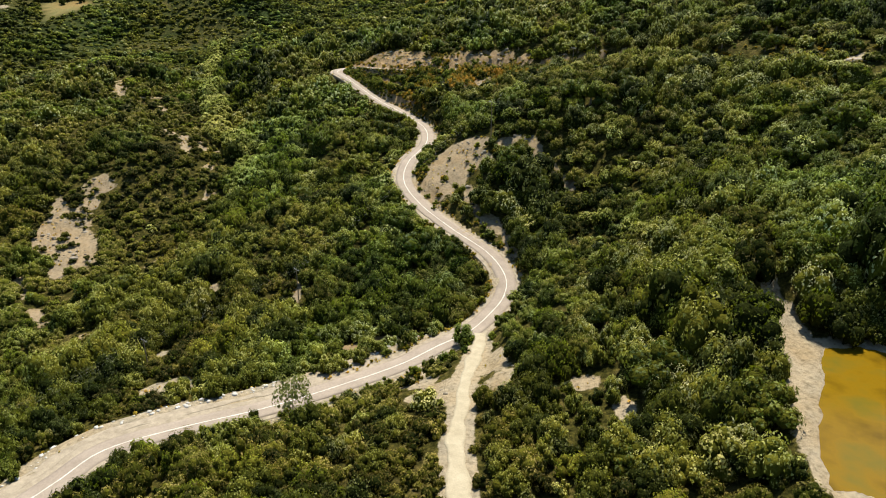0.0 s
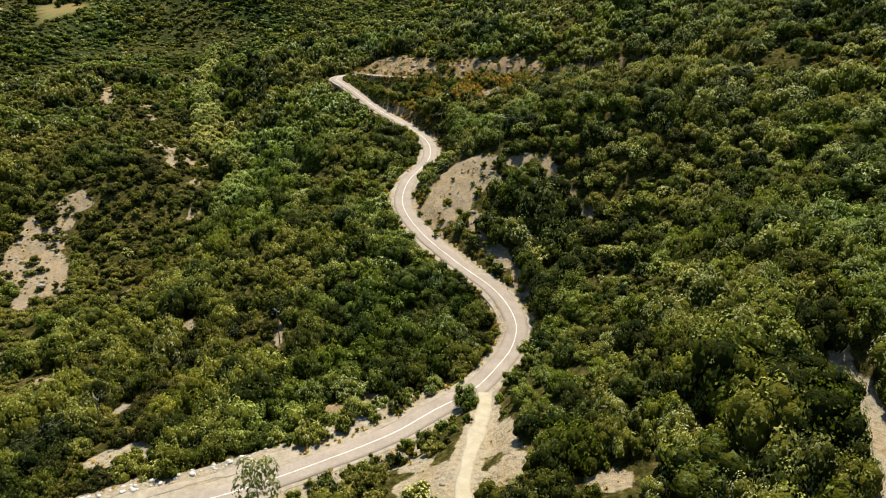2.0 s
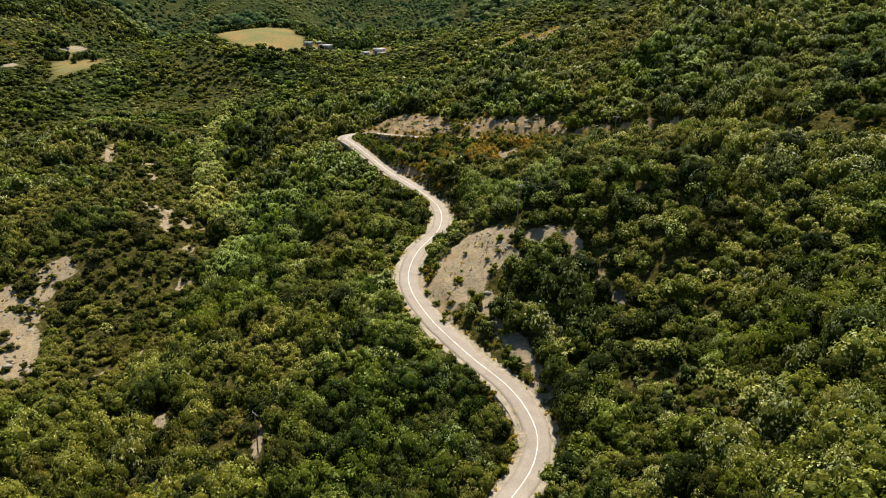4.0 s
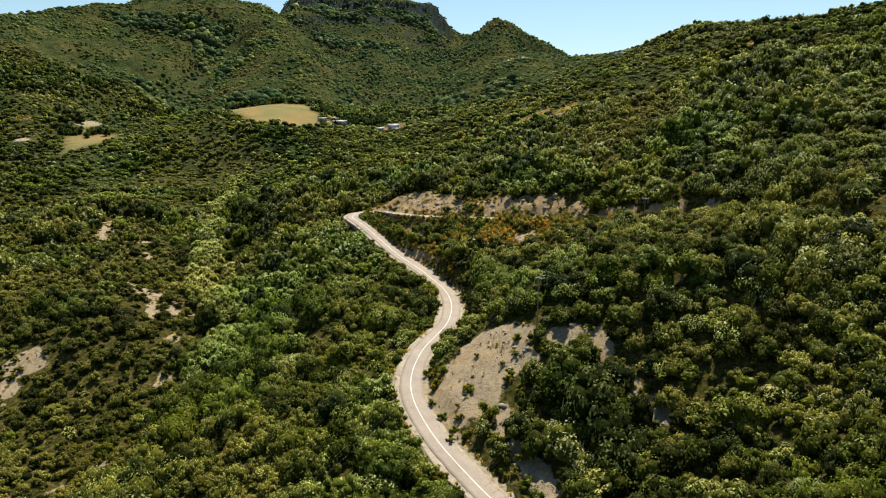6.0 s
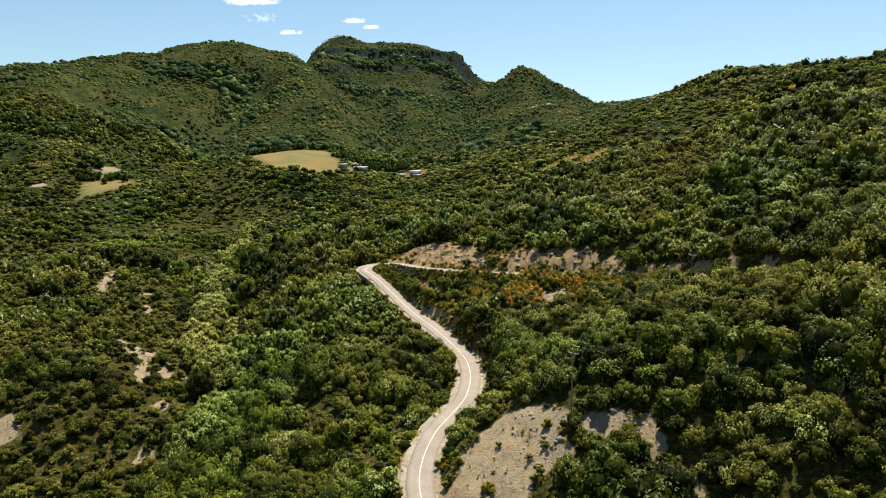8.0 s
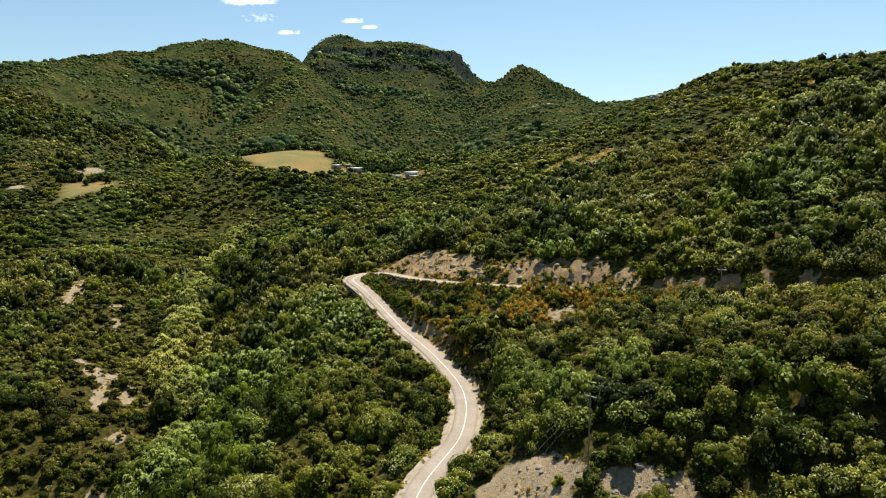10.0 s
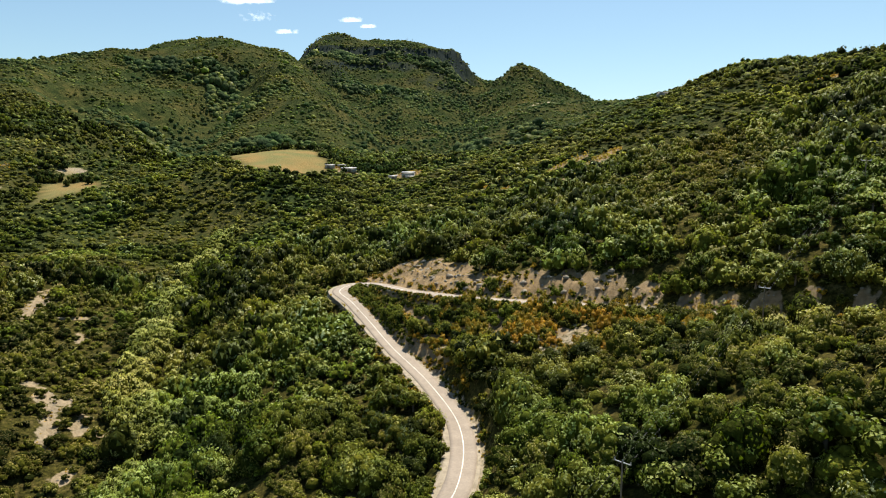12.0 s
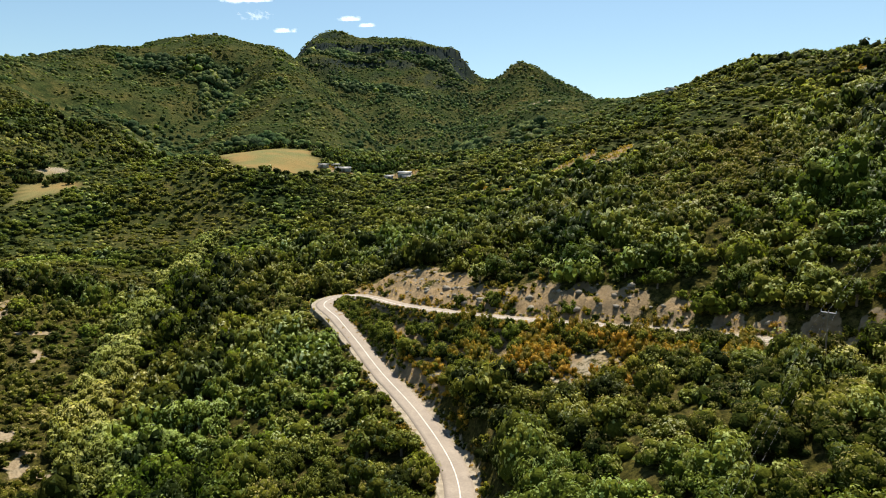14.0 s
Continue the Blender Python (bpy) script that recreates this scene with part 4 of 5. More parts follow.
near_shapes = [plant(40 + k, 6 + k % 3, 210, 1, 0.142, 0.85 + 0.05 * (k % 4), 0.86) for k in range(8)]
near_crowns = [plant(140 + k, 13 + k % 4, 540, 1, 0.089, 0.8 + 0.06 * (k % 4), 0.86) for k in range(6)]
bank_shapes = [plant(70 + k, 4, 84, 1, 0.17, 0.85, 0.86, True) for k in range(6)]
slope_shapes = [plant(50 + k, 6 + k % 3, 140, 1, 0.16, 0.85 + 0.05 * (k % 4), 0.88) for k in range(8)]
slope_crowns = [plant(150 + k, 12 + k % 4, 370, 1, 0.105, 0.8 + 0.06 * (k % 4), 0.88) for k in range(6)]
mid_shapes = [plant(60 + k, 4, 42, 1, 0.26, 0.85 + 0.05 * (k % 4), 0.88) for k in range(8)]
mid_crowns = [plant(160 + k, 7 + k % 3, 96, 1, 0.19, 0.8 + 0.06 * (k % 4), 0.88) for k in range(6)]
far_shapes = [dome(80 + k, 2, 12, 0.26) for k in range(7)]
far_crowns = [plant(170 + k, 3, 26, 1, 0.3, 0.85, 0.9) for k in range(6)]
wide_shapes = [dome(90 + k) for k in range(8)]
scrub_shapes = [dome(110 + k, 1, 9, 0.36) for k in range(6)]
SILVERY = ("silvery shrubs with pale grey-green tips on the slope", "shrubs")
LUSH = ("fresh green leafy shrubs on the slope", "shrubs")
EVERGREEN = ("evergreen thicket of dark glossy shrubs on the slope", "shrubs")
BOTH = [("evergreen_thicket", LEAF_DARK), ("maquis_thicket", LEAF_OLIVE), EVERGREEN]
grow_band(58, 180, 3.1, (near_shapes, near_crowns), (1.4, 4.9), 100, BOTH)
grow_band(180, 300, 3.55, (slope_shapes, slope_crowns), (1.5, 5.2), 110, BOTH, (0.9, 1.45))
grow_band(300, 460, 4.1, (mid_shapes, mid_crowns), (1.6, 5.4), 120, BOTH, (0.85, 1.35))
grow_band(460, 860, 4.9, (far_shapes, far_crowns), (1.6, 5.2), 130, [("evergreen_wood", LEAF_FAR), ("maquis_wood", LEAF_HEATH), EVERGREEN], (0.5, 0.9))
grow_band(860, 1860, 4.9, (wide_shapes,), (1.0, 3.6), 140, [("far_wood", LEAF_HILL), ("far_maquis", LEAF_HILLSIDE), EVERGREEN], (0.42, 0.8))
grow_band(180, 460, 4.8, (scrub_shapes,), (0.9, 1.8), 160, [("low_scrub", LEAF_DARK), ("low_heath", LEAF_OLIVE), ("low scrub between the taller shrubs", "shrubs")], (0.6, 1.0))
grow_band(470, 860, 7.0, (wide_shapes,), (1.0, 2.2), 150, [("low_scrub", LEAF_FAR), ("low_heath", LEAF_HEATH), ("low heathy scrub between the taller shrubs", "shrubs")], (0.6, 1.0))


# the same growth carries on beyond the valley's rims and behind the start
x, y = jittered(-400, 330, -120, 480, 7.4, 170)
r = np.random.RandomState(171)
size = r.uniform(2.8, 5.4, len(x))
ok = free(x, y, size) & ~(corridor(x, y) & (y > 56))
x, y, size = x[ok], y[ok], size[ok]
olive = grain(x, y, 30, 172) + r.uniform(-0.6, 0.6, len(x)) > 0
close = (np.abs(x - 10) < 150) & (y > -50) & (y < 210)
for which, forms, name, mat in ((close & ~olive, mid_crowns, "outer_thicket", LEAF_DARK), (close & olive, mid_crowns, "outer_maquis", LEAF_OLIVE), (~close & ~olive, wide_shapes, "outer_thicket", LEAF_DARK), (~close & olive, wide_shapes, "outer_maquis", LEAF_OLIVE)):
    scatter(name, forms, x[which], y[which], land(x[which], y[which], False) - 0.2, size[which], r.uniform(0.7, 1.2, which.sum()), r.uniform(0, 1, which.sum()), mat, *EVERGREEN, 173)


# ---- trees and bushes that stand out ----
def part(name, me, mat, parent, label=""):
    ob = new(name, me)
    if mat and not me.materials:
        me.materials.append(mat)
    ob.parent = parent
    return tagged(ob, label)


def trunk_mesh(name, height, radius, limbs, seed):
    """A tapered trunk with limbs, each a bent tube of six sides."""
    r = np.random.RandomState(seed)
    V, F, n = [], [], 0
    runs = [((0, 0, -0.4), (r.uniform(-0.1, 0.1), r.uniform(-0.1, 0.1), height * 0.5), (r.uniform(-0.2, 0.2), r.uniform(-0.2, 0.2), height), radius)]
    for k in range(limbs):
        q = 2 * np.pi * k / limbs + r.uniform(-0.4, 0.4)
        h = height * r.uniform(0.4, 0.75)
        o = height * r.uniform(0.3, 0.5)
        runs.append(((0, 0, h), (0.5 * o * math.cos(q), 0.5 * o * math.sin(q), h + 0.25 * o), (o * math.cos(q), o * math.sin(q), h + 0.8 * o), radius * 0.5))
    ring = [(math.cos(a), math.sin(a), 0) for a in np.arange(6) * np.pi / 3]
    for a, b, c, rad in runs:
        for at, w in ((a, 1.0), (b, 0.75), (c, 0.35)):
            V += [(at[0] + u * rad * w, at[1] + v * rad * w, at[2]) for u, v, _ in ring]
        for lev in (0, 6):
            F += [(n + lev + i, n + lev + (i + 1) % 6, n + lev + 6 + (i + 1) % 6, n + lev + 6 + i) for i in range(6)]
        n += 18
    me = mesh_from(name, V, F)
    me.materials.append(BARK)
    return me


def crown_mesh(name, seed, lobes, leaves, leaf, width, base, high, mat, flat=0.8, core=1):
    v, f, shade_tris = plant(seed, lobes, leaves, core, leaf, flat, 0.84)
    v = v * (width, width, high) + (0, 0, base)
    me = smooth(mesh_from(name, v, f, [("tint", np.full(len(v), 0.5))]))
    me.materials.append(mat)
    me.materials.append(SHADE_CORE)
    me.polygons.foreach_set("material_index", (np.arange(len(f)) < shade_tris).astype(np.int32))
    return me


def tree_kind(name, label, category, mat, seed, width, base, high, leaves, leaf, lobes, count=3):
    """Patterns of one kind of tree, each of a trunk and a crown."""
    out = []
    for k in range(count):
        root = tagged(new(name), label, category, group=category + "s on the slopes")
        part("trunk", trunk_mesh("trunk", base + high * 0.55, 0.06 * width + 0.03, 3 if width > 1.5 else 0, seed + k), BARK, root)
        part("crown", crown_mesh("crown", seed + 20 + k, lobes, leaves, leaf, width, base, high, mat), mat, root)
        out.append(root)
    return out


def plant_out(patterns, x, y, size, seed):
    """Sets copies of the patterns out over the ground; the patterns themselves take the first places."""
    r = np.random.RandomState(seed)
    z = land(x, y)
    for i in range(len(x)):
        m = pose(x[i], y[i], z[i] - 0.05, 0, 0, r.uniform(0, 360)) @ Matrix.Diagonal((size[i], size[i], size[i] * r.uniform(0.85, 1.15), 1))
        if i < len(patterns):
            patterns[i].matrix_basis = m
        else:
            p = patterns[i % len(patterns)]
            c = copy_thing(p, pose(0, 0, 0))
            c.matrix_basis = m


def along(line, s0, s1, n, near, far_, seed, side=0):
    """Places beside a line, between two shares of its length."""
    r = np.random.RandomState(seed)
    k = r.uniform(s0, s1, n) * (len(line) - 2)
    i = k.astype(int)
    p = line[i, :2] + (k - i)[:, None] * (line[i + 1, :2] - line[i, :2])
    t = line[i + 1, :2] - line[i, :2]
    t /= np.linalg.norm(t, axis=1)[:, None]
    o = r.uniform(near, far_, n) * (r.choice([-1, 1], n) if side == 0 else side)
    return p[:, 0] + t[:, 1] * o, p[:, 1] - t[:, 0] * o


def clear(x, y, road=3.7):
    ok = in_pond(x, y, 0.0) < -0.1
    for line, reach in ((ROAD_LINE, road), (LAYBY_LINE, 2.2), (TRACK_LINE, 2.4), (SHORE_LINE, 3.6)):
        d, _ = to_line(x, y, line)
        ok &= d > reach
    return ok


# bright broad-leaved trees along the stream
rs = np.random.RandomState(7)
x, y = along(BELT, 0.0, 1.0, 205, 0.0, 5.5, 31)
vx, vy = rs.normal(-84, 8, 30), rs.normal(314, 6, 30)
x, y = np.r_[x, vx], np.r_[y, vy]
ux, uy = rs.uniform(-120, 150, 400), rs.uniform(75, 380, 400)
ok = corridor(ux, uy, 0) & free(ux, uy, 4.5 + 0 * ux) & (grain(ux, uy, 22, 33) > 0.05) & (uy > 190)
x, y = np.r_[x, ux[ok][:36]], np.r_[y, uy[ok][:36]]
patterns = tree_kind("broadleaf_tree", "bright green broad-leaved tree in the stream gully", "tree", LEAF_TREE, 200, 3.2, 1.2, 3.8, 300, 0.13, 8)
plant_out(patterns, x, y, np.where(np.arange(len(x)) < 235, rs.uniform(0.9, 1.5, len(x)), rs.uniform(0.6, 1.2, len(x))), 32)

# dark evergreen oaks over the slopes
x, y = rs.uniform(-150, 150, 900), rs.uniform(75, 380, 900)
ok = corridor(x, y, 0) & free(x, y, 5.0 + 0 * x) & (grain(x, y, 26, 41) + 0.006 * x > -0.1)
x, y = x[ok][:295], y[ok][:295]
patterns = tree_kind("evergreen_oak", "dark evergreen oak with a dense rounded crown", "oak tree", LEAF_OAK, 230, 2.7, 1.0, 2.9, 270, 0.12, 8)
plant_out(patterns, x, y, 0.8 + 1.3 * rs.uniform(0, 1, len(x)) ** 1.5, 42)

# silvery trees
x, y = rs.uniform(-120, 150, 1200), rs.uniform(75, 380, 1200)
ok = corridor(x, y, 0) & free(x, y, 4.0 + 0 * x) & (grain(x, y, 19, 43) + 0.004 * x + 0.003 * (y - 220) > 0.1)
x, y = x[ok][:290], y[ok][:290]
patterns = tree_kind("silver_tree", "silvery pale green tree among dark shrubs", "tree", LEAF_PALE, 260, 2.2, 0.9, 2.4, 250, 0.125, 7)
plant_out(patterns, x, y, 0.6 + 1.3 * rs.uniform(0, 1, len(x)) ** 1.5, 44)

# broom in flower beside the road and on the banks
ax, ay = along(ROAD_LINE, 0.16, 0.62, 150, 4.0, 7.5, 51)
bx, by = along(ROAD_LINE, 0.62, 0.93, 210, 4.2, 13.0, 52)
cx, cy = rs.uniform(-44, 4, 60), rs.uniform(322, 374, 60)
x, y = np.r_[ax, bx, cx], np.r_[ay, by, cy]
ok = clear(x, y, 3.9) & (grain(x, y, 9, 53) > -0.35)
x, y = x[ok][:284], y[ok][:284]
CUT_BROOM = np.array([(0.5, 215.9, 1.6), (-1.8, 210.9, 0.8), (-8.5, 234.2, 1.5), (-7.6, 220.9, 1.6), (-2.9, 242.6, 1.5), (17.4, 221.0, 1.5)])
patterns = tree_kind("broom_bush", "orange-flowered broom bush on the road bank", "bush", LEAF_BROOM, 290, 1.0, 0.1, 1.15, 150, 0.16, 4)
plant_out(patterns, np.r_[x, CUT_BROOM[:, 0]], np.r_[y, CUT_BROOM[:, 1]], np.r_[rs.uniform(0.6, 1.5, len(x)), CUT_BROOM[:, 2]], 54)

# green bushes close along the road and on the bare banks
ax, ay = along(ROAD_LINE, 0.12, 0.95, 230, 4.0, 6.5, 61)
bx, by = rs.uniform(-8, 40, 60), rs.uniform(178, 240, 60)
x, y = np.r_[ax, bx], np.r_[ay, by]
ok = clear(x, y, 3.9)
x, y = x[ok][:275], y[ok][:275]
CUT_SHRUBS = np.array([(29.0, 216.5, 1.5), (31.5, 214.8, 1.1), (33.2, 213.6, 1.6), (35.0, 208.2, 1.2), (36.8, 205.5, 1.5), (27.3, 222.0, 1.3), (32.8, 209.3, 0.9), (4.8, 205.8, 2.6), (-5.0, 210.6, 1.3), (-6.0, 224.3, 1.5), (-7.8, 215.3, 1.1), (8.1, 220.3, 0.8), (1.3, 219.8, 0.6), (-2.8, 202.7, 1.1), (9.9, 216.6, 1.3)])
patterns = tree_kind("roadside_shrub", "green rounded roadside shrub on pale earth", "shrub", LEAF_SHRUB, 320, 1.15, 0.1, 1.3, 170, 0.15, 4)
plant_out(patterns, np.r_[x, CUT_SHRUBS[:, 0]], np.r_[y, CUT_SHRUBS[:, 1]], np.r_[rs.uniform(0.6, 1.6, len(x)), CUT_SHRUBS[:, 2]], 62)

# growth on the bank between the road's two legs, and the hedge on the outer side of the upper road
rb, rr0 = np.random.RandomState(66), np.random.RandomState(82)
x, y = jittered(-54, 26, 290, 386, 2.1, 66)
d, h = to_line(x, y, ROAD_LINE)
ok = clear(x, y, 3.3) & on_bank(x, y) & (inside(x, y, BARE_UPPER[:5]) < 0.0) & (grain(x, y, 6, 65) > -0.45)
x, y = x[ok], y[ok]
lower = ROAD_LINE[(ROAD_LINE[:, 1] > 296) & (ROAD_LINE[:, 2] < 56) & (ROAD_LINE[:, 0] < 0)]
upper = ROAD_LINE[(ROAD_LINE[:, 1] > 300) & (ROAD_LINE[:, 2] > 56.5) & (ROAD_LINE[:, 0] < 40)]
ax, ay = along(lower, 0, 1, 150, 3.4, 8.0, 74, 1)
bx, by = along(upper, 0, 1, 300, 3.2, 6.0, 75, 1)
ex, ey = np.r_[ax, bx], np.r_[ay, by]
ok = clear(ex, ey, 3.1)
x, y = np.r_[x, ex[ok]], np.r_[y, ey[ok]]
ex, ey = along(ROAD_LINE[TIP - 24:TIP + 26], 0, 1, 230, 2.95, 5.5, 76, 1)
ok = clear(ex, ey, 2.9)
x, y = np.r_[x, ex[ok]], np.r_[y, ey[ok]]
green = rb.uniform(0, 1, len(x)) > 0.34 + 0.4 * grain(x, y, 9, 67) + 0.28 * (x > -24)
z = land(x, y) - 0.1
d, h = to_line(x, y, ROAD_LINE)
size = 0.7 + (2.0 + 1.3 * green) * rb.uniform(0, 1, len(x)) ** 1.6 * step(d, 3.0, 8.0)
for which, mat, name, label in ((green, LEAF_BANKGREEN, "bank_shrubs", "olive green shrubs on the bank between the roads"), (~green, LEAF_BANK, "bank_broom", "orange brown broom on the bank between the roads")):
    scatter(name, slope_shapes if mat == LEAF_BANKGREEN else bank_shapes, x[which], y[which], z[which], size[which], 1.2 + 0 * size[which], rb.uniform(0, 1, which.sum()), mat, label, "shrubs", 68)
x, y = rb.uniform(-54, 60, 1600), rb.uniform(304, 406, 1600)
ok = clear(x, y, 4.6) & (inside(x, y, LONG_CUT) > -0.1) & (grain(x, y, 5, 71) > -0.05)
x, y = x[ok][:480], y[ok][:480]
scatter("cut_broom", bank_shapes, x, y, land(x, y) - 0.1, 0.4 + 1.3 * rb.uniform(0, 1, len(x)) ** 1.8, 1.2 + 0 * x, rb.uniform(0, 1, len(x)), LEAF_BANK, "orange brown broom on the rocky road cut", "shrubs", 72)
u = rb.uniform(0, 1, 420) ** 1.5
x, y = -14 + 62 * u + rb.normal(0, 4.5, 420), 337 - 42 * u + rb.normal(0, 4.5, 420)
ok = clear(x, y, 4.4) & (grain(x, y, 7, 77) > -0.05) & (inside(x, y, LONG_CUT) < -0.2)
x, y = x[ok][:170], y[ok][:170]
scatter("slope_broom", bank_shapes, x, y, land(x, y) - 0.1, rb.uniform(1.1, 2.2, len(x)), 1.75 + 0 * x, rb.uniform(0, 1, len(x)), LEAF_BANK, "tall orange brown broom below the upper road", "shrubs", 78)
x, y = along(ROAD_LINE, 0.685, 0.95, 230, 3.9, 5.4, 69, 1)
ok = clear(x, y, 3.9) & ~((x > 110) & (x < 128))
x, y = x[ok], y[ok]
scatter("hedge_shrubs", slope_shapes, x, y, land(x, y) - 0.1, rb.uniform(1.1, 2.0, len(x)) * np.clip((x + 6) / 40, 0.5, 1.0), 1.2 + 0 * x, rb.uniform(0, 1, len(x)), LEAF_OLIVE, "olive green shrubs that screen the upper road", "shrubs", 70)

# scattered low shrubs on the pale scars of the western slope
r = np.random.RandomState(86)
x, y = r.uniform(-215, -40, 9000), r.uniform(160, 430, 9000)
ok = (inside(x, y, BARE_WEST) > -0.15) & (grain(x, y, 4, 87) > 0.1)
x, y = x[ok][:300], y[ok][:300]
scatter("scar_shrubs", slope_shapes, x, y, land(x, y) - 0.1, 0.4 + 1.6 * r.uniform(0, 1, len(x)) ** 1.6, 1.0 + 0 * x, r.uniform(0, 1, len(x)), LEAF_OLIVE, "low olive shrubs scattered over pale scars", "shrubs", 88)

# two that stand alone beside the road
for name, at, wide, mat, label in (("roadside_tree", (-29.2, 109.2), 4.3, LEAF_WHITE, "thin silvery roadside tree with an open crown"),
                                   ("junction_bush", (4.6, 136.0), 3.0, LEAF_PALE, "round grey-green bush where the track meets the road")):
    root = tagged(new(name), label, "tree" if "tree" in name else "bush")
    base = 2.2 if "tree" in name else 0.3
    part("trunk", trunk_mesh("trunk", base + 2.4, 0.13, 5, 77), BARK, root)
    part("crown", crown_mesh("crown", 78, 8, 900, 0.105 if "tree" in name else 0.11, wide, base, wide * 1.65, mat, 0.8, int("bush" in name)), mat, root)
    root.matrix_basis = pose(at[0], at[1], float(land([at[0]], [at[1]])[0]) - 0.05)


# dark trees along the back of the fields and round the farm
hx, hy = [], []
for (ax, ay), (bx, by), n in (((-284, 800), (-194, 828), 46), ((-186, 830), (-145, 734), 24), ((-330, 650), (-360, 636), 14), ((-360, 668), (-388, 670), 8)):
    f = rr0.uniform(0, 1, n)
    hx += list(ax + (bx - ax) * f + rr0.normal(0, 2.5, n))
    hy += list(ay + (by - ay) * f + rr0.normal(0, 2.5, n))
fx, fy = rr0.normal(-115, 26, 60), rr0.normal(772, 8, 60)
x, y = np.r_[hx, fx, -338, -326, -340], np.r_[hy, fy, 632, 640, 641]
ok = (in_fields(x, y) < -1) | (y < 642)
x, y = x[ok], y[ok]
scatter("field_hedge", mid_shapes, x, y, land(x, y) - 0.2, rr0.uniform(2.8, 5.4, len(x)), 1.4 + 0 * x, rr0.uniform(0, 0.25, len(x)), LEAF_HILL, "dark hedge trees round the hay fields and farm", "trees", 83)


# ---- poles and wires ----
def tube(a, b, r0, r1, sides=8):
    """A tapered round bar from a to b."""
    a, b = Vector(a), Vector(b)
    q = (b - a).to_track_quat("Z", "Y")
    V = []
    for at, r in ((a, r0), (b, r1)):
        V += [tuple(at + q @ Vector((r * math.cos(k * 2 * math.pi / sides), r * math.sin(k * 2 * math.pi / sides), 0))) for k in range(sides)]
    F = [(i, (i + 1) % sides, sides + (i + 1) % sides, sides + i) for i in range(sides)]
    return V, F


def bar_mesh(name, a, b, r0, r1, mat, sides=8):
    V, F = tube(a, b, r0, r1, sides)
    me = smooth(mesh_from(name, V, F))
    me.materials.append(mat)
    return me


POLES = [(-86, 102, 9.0), (-71.4, 140, 8.5), (-40, 167, 9.5), (16.4, 226.3, 14.2), (53.3, 283.3, 9.5), (92, 326, 9.0)]
tops = []
for (x, y, h), aim in zip(POLES, (22, 36, 45, 39, 36, 34)):
    g = float(land([x], [y])[0])
    root = tagged(new("utility_pole"), "wooden utility pole with a pale steel crossarm among shrubs", "utility pole", "utility poles")
    root.matrix_basis = pose(x, y, g, 0, 0, -aim)
    part("pole", bar_mesh("pole", (0, 0, -1.0), (0, 0, h), 0.16, 0.11, WOOD), WOOD, root)
    part("crossarm", bar_mesh("crossarm", (-1.15, 0.12, h - 0.25), (1.15, 0.12, h - 0.25), 0.09, 0.09, METAL, 4), METAL, root)
    ends = []
    for o in (-1.1, 0.0, 1.1):
        part("insulator", bar_mesh("insulator", (o, 0.12, h - 0.16), (o, 0.12, h + 0.16), 0.09, 0.05, WALLS), WALLS, root)
        ends.append(pose(x, y, g, 0, 0, -aim) @ Vector((o, 0.12, h + 0.16)))
    tops.append(ends)
for a, b in zip(tops[:-1], tops[1:]):
    for p, q in zip(a, b):
        cu = bpy.data.curves.new("wire", "CURVE")
        cu.dimensions, cu.bevel_depth, cu.bevel_resolution = "3D", 0.005, 1
        sp = cu.splines.new("POLY")
        sp.points.add(16)
        for k in range(17):
            f = k / 16
            c = p.lerp(q, f)
            sp.points[k].co = (c.x, c.y, c.z - 0.9 * 4 * f * (1 - f), 1)
        cu.materials.append(METAL)
        tagged(new("power_wire", cu), "thin slack power wire between two poles", "wire", "power wires")

# ---- farm in the far valley ----
def box_mesh(name, size, mat, at=(0, 0, 0), lift=0.0):
    """A box on z = 0 with its top edges drawn in a little."""
    a, b, h = size[0] / 2, size[1] / 2, size[2]
    V = [(-a, -b, -0.6), (a, -b, -0.6), (a, b, -0.6), (-a, b, -0.6), (-a, -b, h), (a, -b, h), (a, b, h), (-a, b, h)]
    V = [(x + at[0], y + at[1], z + at[2]) for x, y, z in V]
    me = mesh_from(name, V, [(3, 2, 1, 0), (4, 5, 6, 7), (0, 1, 5, 4), (1, 2, 6, 5), (2, 3, 7, 6), (3, 0, 4, 7)])
    me.materials.append(mat)
    return me


def roof_mesh(name, size, height, over, mat):
    """A shallow gable roof with thickness and overhang."""
    a, b, h = size[0] / 2 + over, size[1] / 2 + over, size[2]
    V = []
    for z in (0.0, 0.18):
        V += [(-a, -b, h + z), (a, -b, h + z), (a, 0, h + height + z), (-a, 0, h + height + z), (-a, b, h + z), (a, b, h + z)]
    F = [(0, 3, 2, 1), (3, 4, 5, 2), (6, 7, 8, 9), (9, 8, 11, 10), (0, 1, 7, 6), (5, 4, 10, 11), (1, 2, 8, 7), (2, 5, 11, 8), (3, 0, 6, 9), (4, 3, 9, 10)]
    me = mesh_from(name, V, F)
    me.materials.append(mat)
    return me


def shed(name, label, x, y, size, turn, rise, openings):
    g = float(land([x], [y])[0])
    root = tagged(new(name), label, "building", "farm buildings")
    root.matrix_basis = pose(x, y, g + 0.2, 0, 0, turn)
    part("wall", box_mesh("wall", size, WALLS), WALLS, root)
    part("roof", roof_mesh("roof", size, rise, 0.5, METAL), METAL, root, "pale sheet-metal roof")
    for o in openings:
        part("door", box_mesh("door", (2.2, 0.12, 2.3), BARK, (o, -size[1] / 2 - 0.02, 0.0)), BARK, root, "dark open doorway")


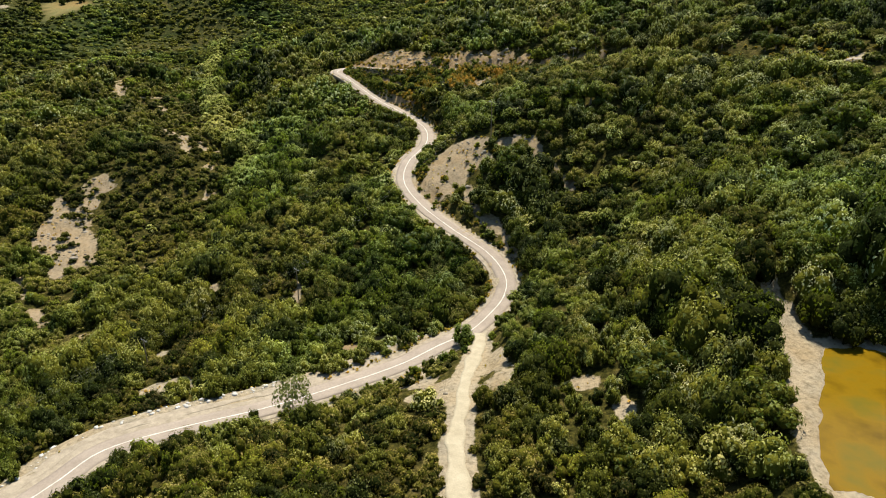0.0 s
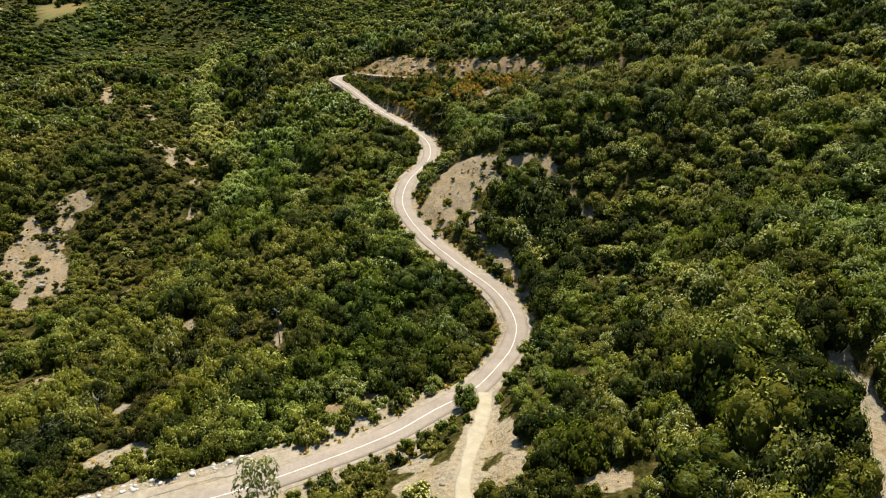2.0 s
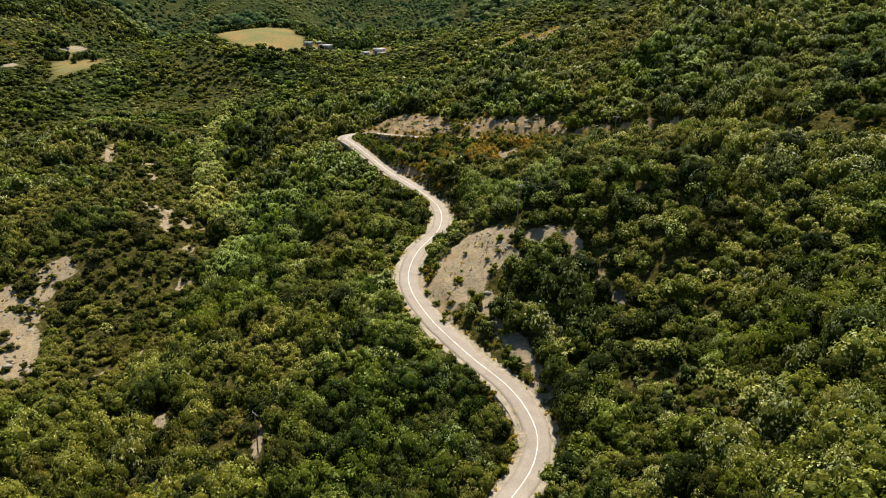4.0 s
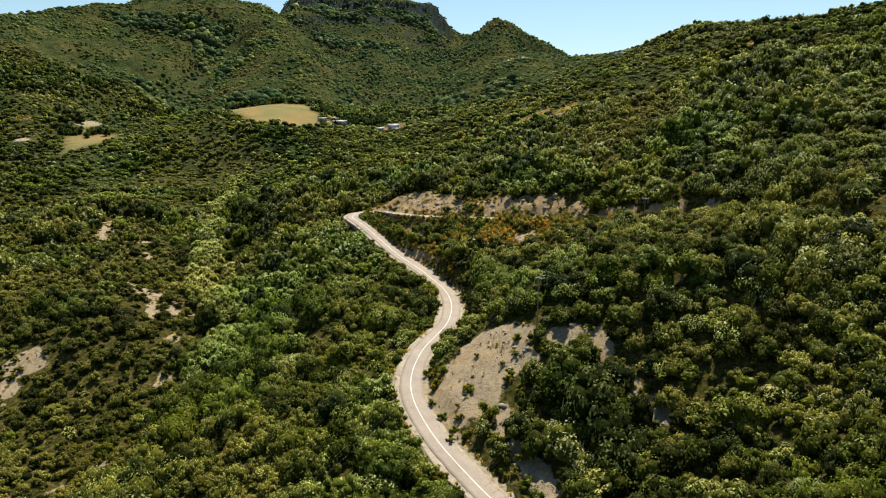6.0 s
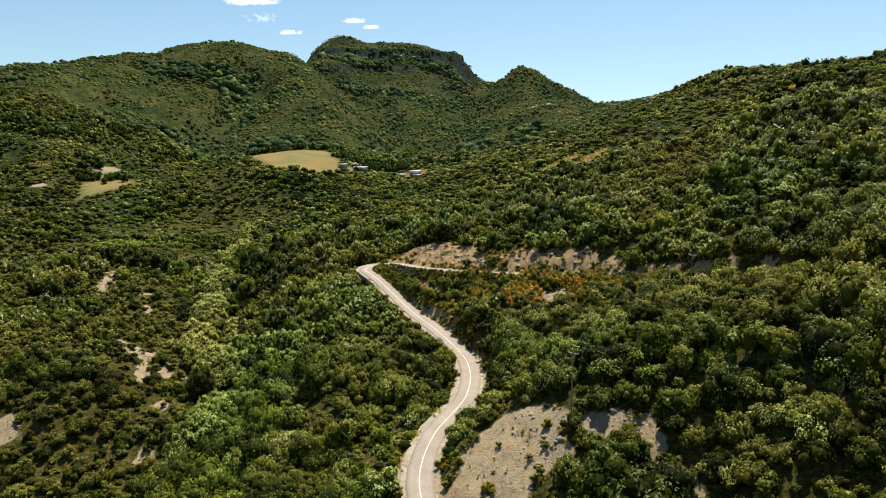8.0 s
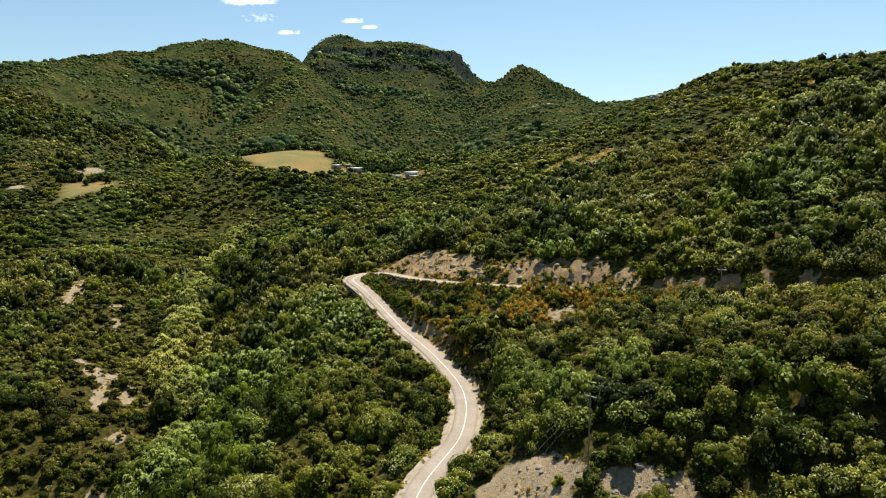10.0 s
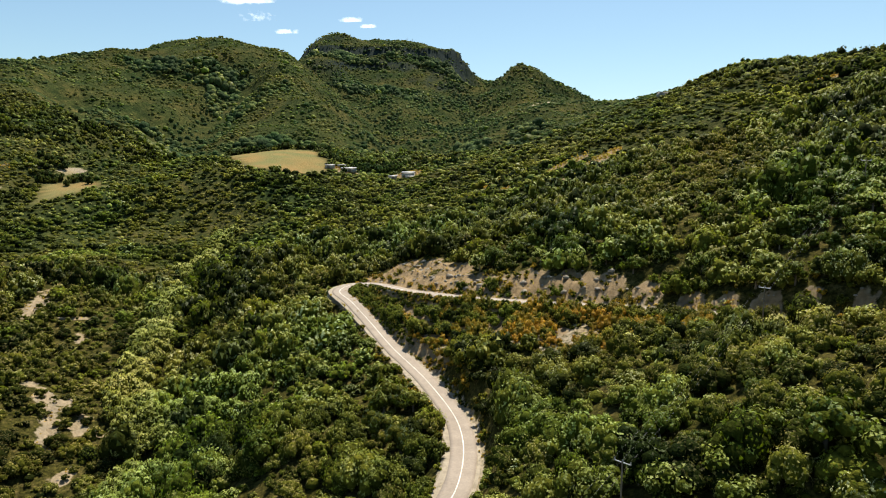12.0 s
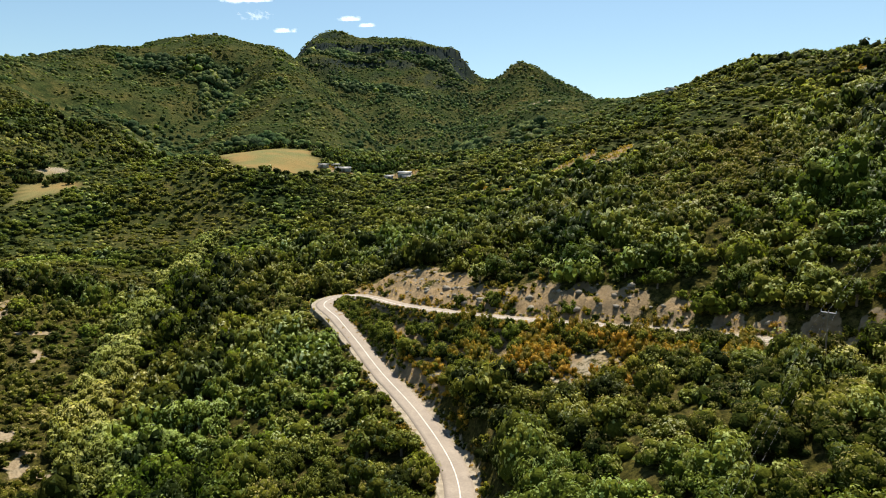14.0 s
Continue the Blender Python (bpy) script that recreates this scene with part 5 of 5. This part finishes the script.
shed("farm_shed", "long low pale farm shed in the valley", -141, 735, (13, 6, 3.2), 8, 0.8, (-4, 1))
shed("farm_shed", "low pale lean-to beside the field track", -157, 731, (8, 5, 2.8), 4, 0.5, (-1,))
shed("farm_shed", "grey tin-roofed animal pen beside the long shed", -149, 741, (7, 4, 2.6), -12, 0.4, (0,))
shed("farm_house", "small pale farm house with a light roof", -88, 741, (11, 7, 4.2), -6, 1.2, (-3, 2))
shed("farm_shed", "small weathered outbuilding among trees", -102, 739, (7, 5, 3.0), 15, 0.6, (0,))
shed("farm_shed", "low stone byre below the farm house", -84, 729, (9, 4, 2.4), 10, 0.5, (-2, 2))
shed("ridge_hut", "small flat hut on the ridge line", 121, 690, (10, 6, 3.0), 20, 0.5, (0,))

for x, y, h in ((-256, 1830, 16), (-243, 1832, 19)):
    g = float(land([x], [y])[0])
    root = tagged(new("radio_mast"), "thin steel radio mast on the flat summit", "mast", "radio masts")
    root.matrix_basis = pose(x, y, g)
    part("pole", bar_mesh("pole", (0, 0, -1), (0, 0, h), 0.5, 0.25, METAL, 6), METAL, root)
    part("antenna", bar_mesh("antenna", (-1.2, 0, h - 3), (1.2, 0, h - 3), 0.3, 0.3, METAL, 6), METAL, root)


# ---- loose rocks on the bare cuts, dry grass on the verges ----
rr = np.random.RandomState(91)


def rock_shape(seed):
    r = np.random.RandomState(seed)
    v, f = ico(1)
    v = v * r.uniform(0.65, 1.15, (len(v), 1)) * (1, 0.8, 0.6)
    return v, f, 0


def on_patches(patches, per, seed):
    r = np.random.RandomState(seed)
    X, Y = [], []
    for cx, cy, a, b, turn in patches:
        n = int(per * a * b)
        q, d = r.uniform(0, 2 * np.pi, n), np.sqrt(r.uniform(0, 1.1, n))
        c, s = math.cos(radians(turn)), math.sin(radians(turn))
        u, v = a * d * np.cos(q), b * d * np.sin(q)
        X.append(cx + u * c - v * s)
        Y.append(cy + u * s + v * c)
    x, y = np.concatenate(X), np.concatenate(Y)
    ok = clear(x, y, 3.3)
    return x[ok], y[ok]


x, y = on_patches(BARE_CUTS + 3 * BARE_CUTS[4:] + BARE_WEST + BARE_UPPER[:5] + LONG_CUT + BARE_BITS, 0.7, 92)
scatter("scree", [rock_shape(k) for k in range(6)], x, y, land(x, y) - 0.05, 0.12 + 0.75 * rr.uniform(0, 1, len(x)) ** 5, 0 * x + 1, rr.uniform(0, 1, len(x)), ROCK, "scattered grey rocks and scree on the cuts", "rocks", 93)

x, y = on_patches(LONG_CUT + BARE_UPPER[:3] + BARE_WEST[4:6] + BARE_CUTS[4:], 0.3, 94)
scatter("rock_ledges", [rock_shape(20 + k) for k in range(6)], x, y, land(x, y) - 0.25, 0.5 + 1.5 * rr.uniform(0, 1, len(x)) ** 2.5, 0.8 + 0 * x, rr.uniform(0, 1, len(x)), ROCK, "weathered brown grey rock ledges in the cuts", "rocks", 99)

rl = np.random.RandomState(101)
x, y = along(ROAD_LINE[(ROAD_LINE[:, 1] < 150) & (ROAD_LINE[:, 1] > 78)], 0, 1, 260, 6.6, 10.5, 102, -1)
scatter("edge_stones", [rock_shape(40 + k) for k in range(6)], x, y, land(x, y) - 0.05, 0.15 + 0.7 * rl.uniform(0, 1, len(x)) ** 2.5, 0 * x + 0.9, rl.uniform(0, 1, len(x)), CONCRETE, "pale broken stones along the edge of the lay-by", "stones", 103)

tuft = [plant(400 + k, 1, 16, 0, 0.7, 0.9) for k in range(5)]
ax, ay = along(ROAD_LINE, 0.1, 0.95, 1500, 3.4, 5.6, 95)
bx, by = on_patches(BARE_CUTS + BARE_UPPER[:5] + LONG_CUT + BARE_BITS + BARE_WEST, 0.35, 96)
cx, cy = rr.normal(-62, 4, 200), rr.normal(391, 2.2, 200)
ex, ey = on_patches(BARE_UPPER[5:] + 2 * [(-27, 137, 9, 2.4, 25), (-14, 143, 7, 1.8, 20)], 1.1, 100)
x, y = np.r_[ax, bx, cx, ex], np.r_[ay, by, cy, ey]
ok = clear(x, y, 3.2) & ((grain(x, y, 6, 97) > -0.2) | (y > 372))
x, y = x[ok], y[ok]
scatter("dry_grass", tuft, x, y, land(x, y) - 0.03, rr.uniform(0.25, 0.7, len(x)) * (1 + 0.8 * (y > 440)), 0 * x + 1.0, rr.uniform(0, 1, len(x)), GRASS, "tufts of dry golden grass on the verges", "grass", 98)


# ---- small fair-weather clouds, far off ----
def cloud(at, wide, high, seed, dense):
    """A bank of thin vapour, swelling in the middle, flat below."""
    u, v = np.meshgrid(np.linspace(-1, 1, 61), np.linspace(-1, 1, 25))
    u, v = u.ravel(), v.ravel()
    lumps = 0.35 * grain(2.6 * u + seed, 0.9 * v, 0.8, seed) + 0.25 * grain(2.6 * u, v + seed, 0.33, seed + 1)
    density = dense * (1 - u * u) * (1 - v * v) * (1 + lumps) - 0.22 * np.abs(lumps) - 0.25 * (v < -0.55)
    V = np.c_[at[0] + u * wide, at[1] - 1.2 * v * high - 0.5 * high * np.maximum(density, 0), at[2] + v * high]
    i = (np.arange(24)[:, None] * 61 + np.arange(60)[None]).ravel()
    me = smooth(mesh_from("cloud", V, np.c_[i, i + 1, i + 62, i + 61], [("vapour", density)]))
    me.materials.append(CLOUD)
    ob = tagged(new("cloud", me), "small thin white cloud in a clear sky", "cloud", "clouds", "structure")
    ob.visible_shadow = False


for k, (at, wide, high, dense) in enumerate((((-1540, 4064, 1082), 200, 30, 0.75), ((-1490, 4080, 985), 140, 34, 0.22), ((-1344, 4172, 918), 84, 15, 0.6),
                                             ((-968, 4261, 1000), 84, 17, 0.6), ((-877, 4288, 966), 66, 13, 0.6))):
    cloud(at, wide, high, 500 + k, dense)
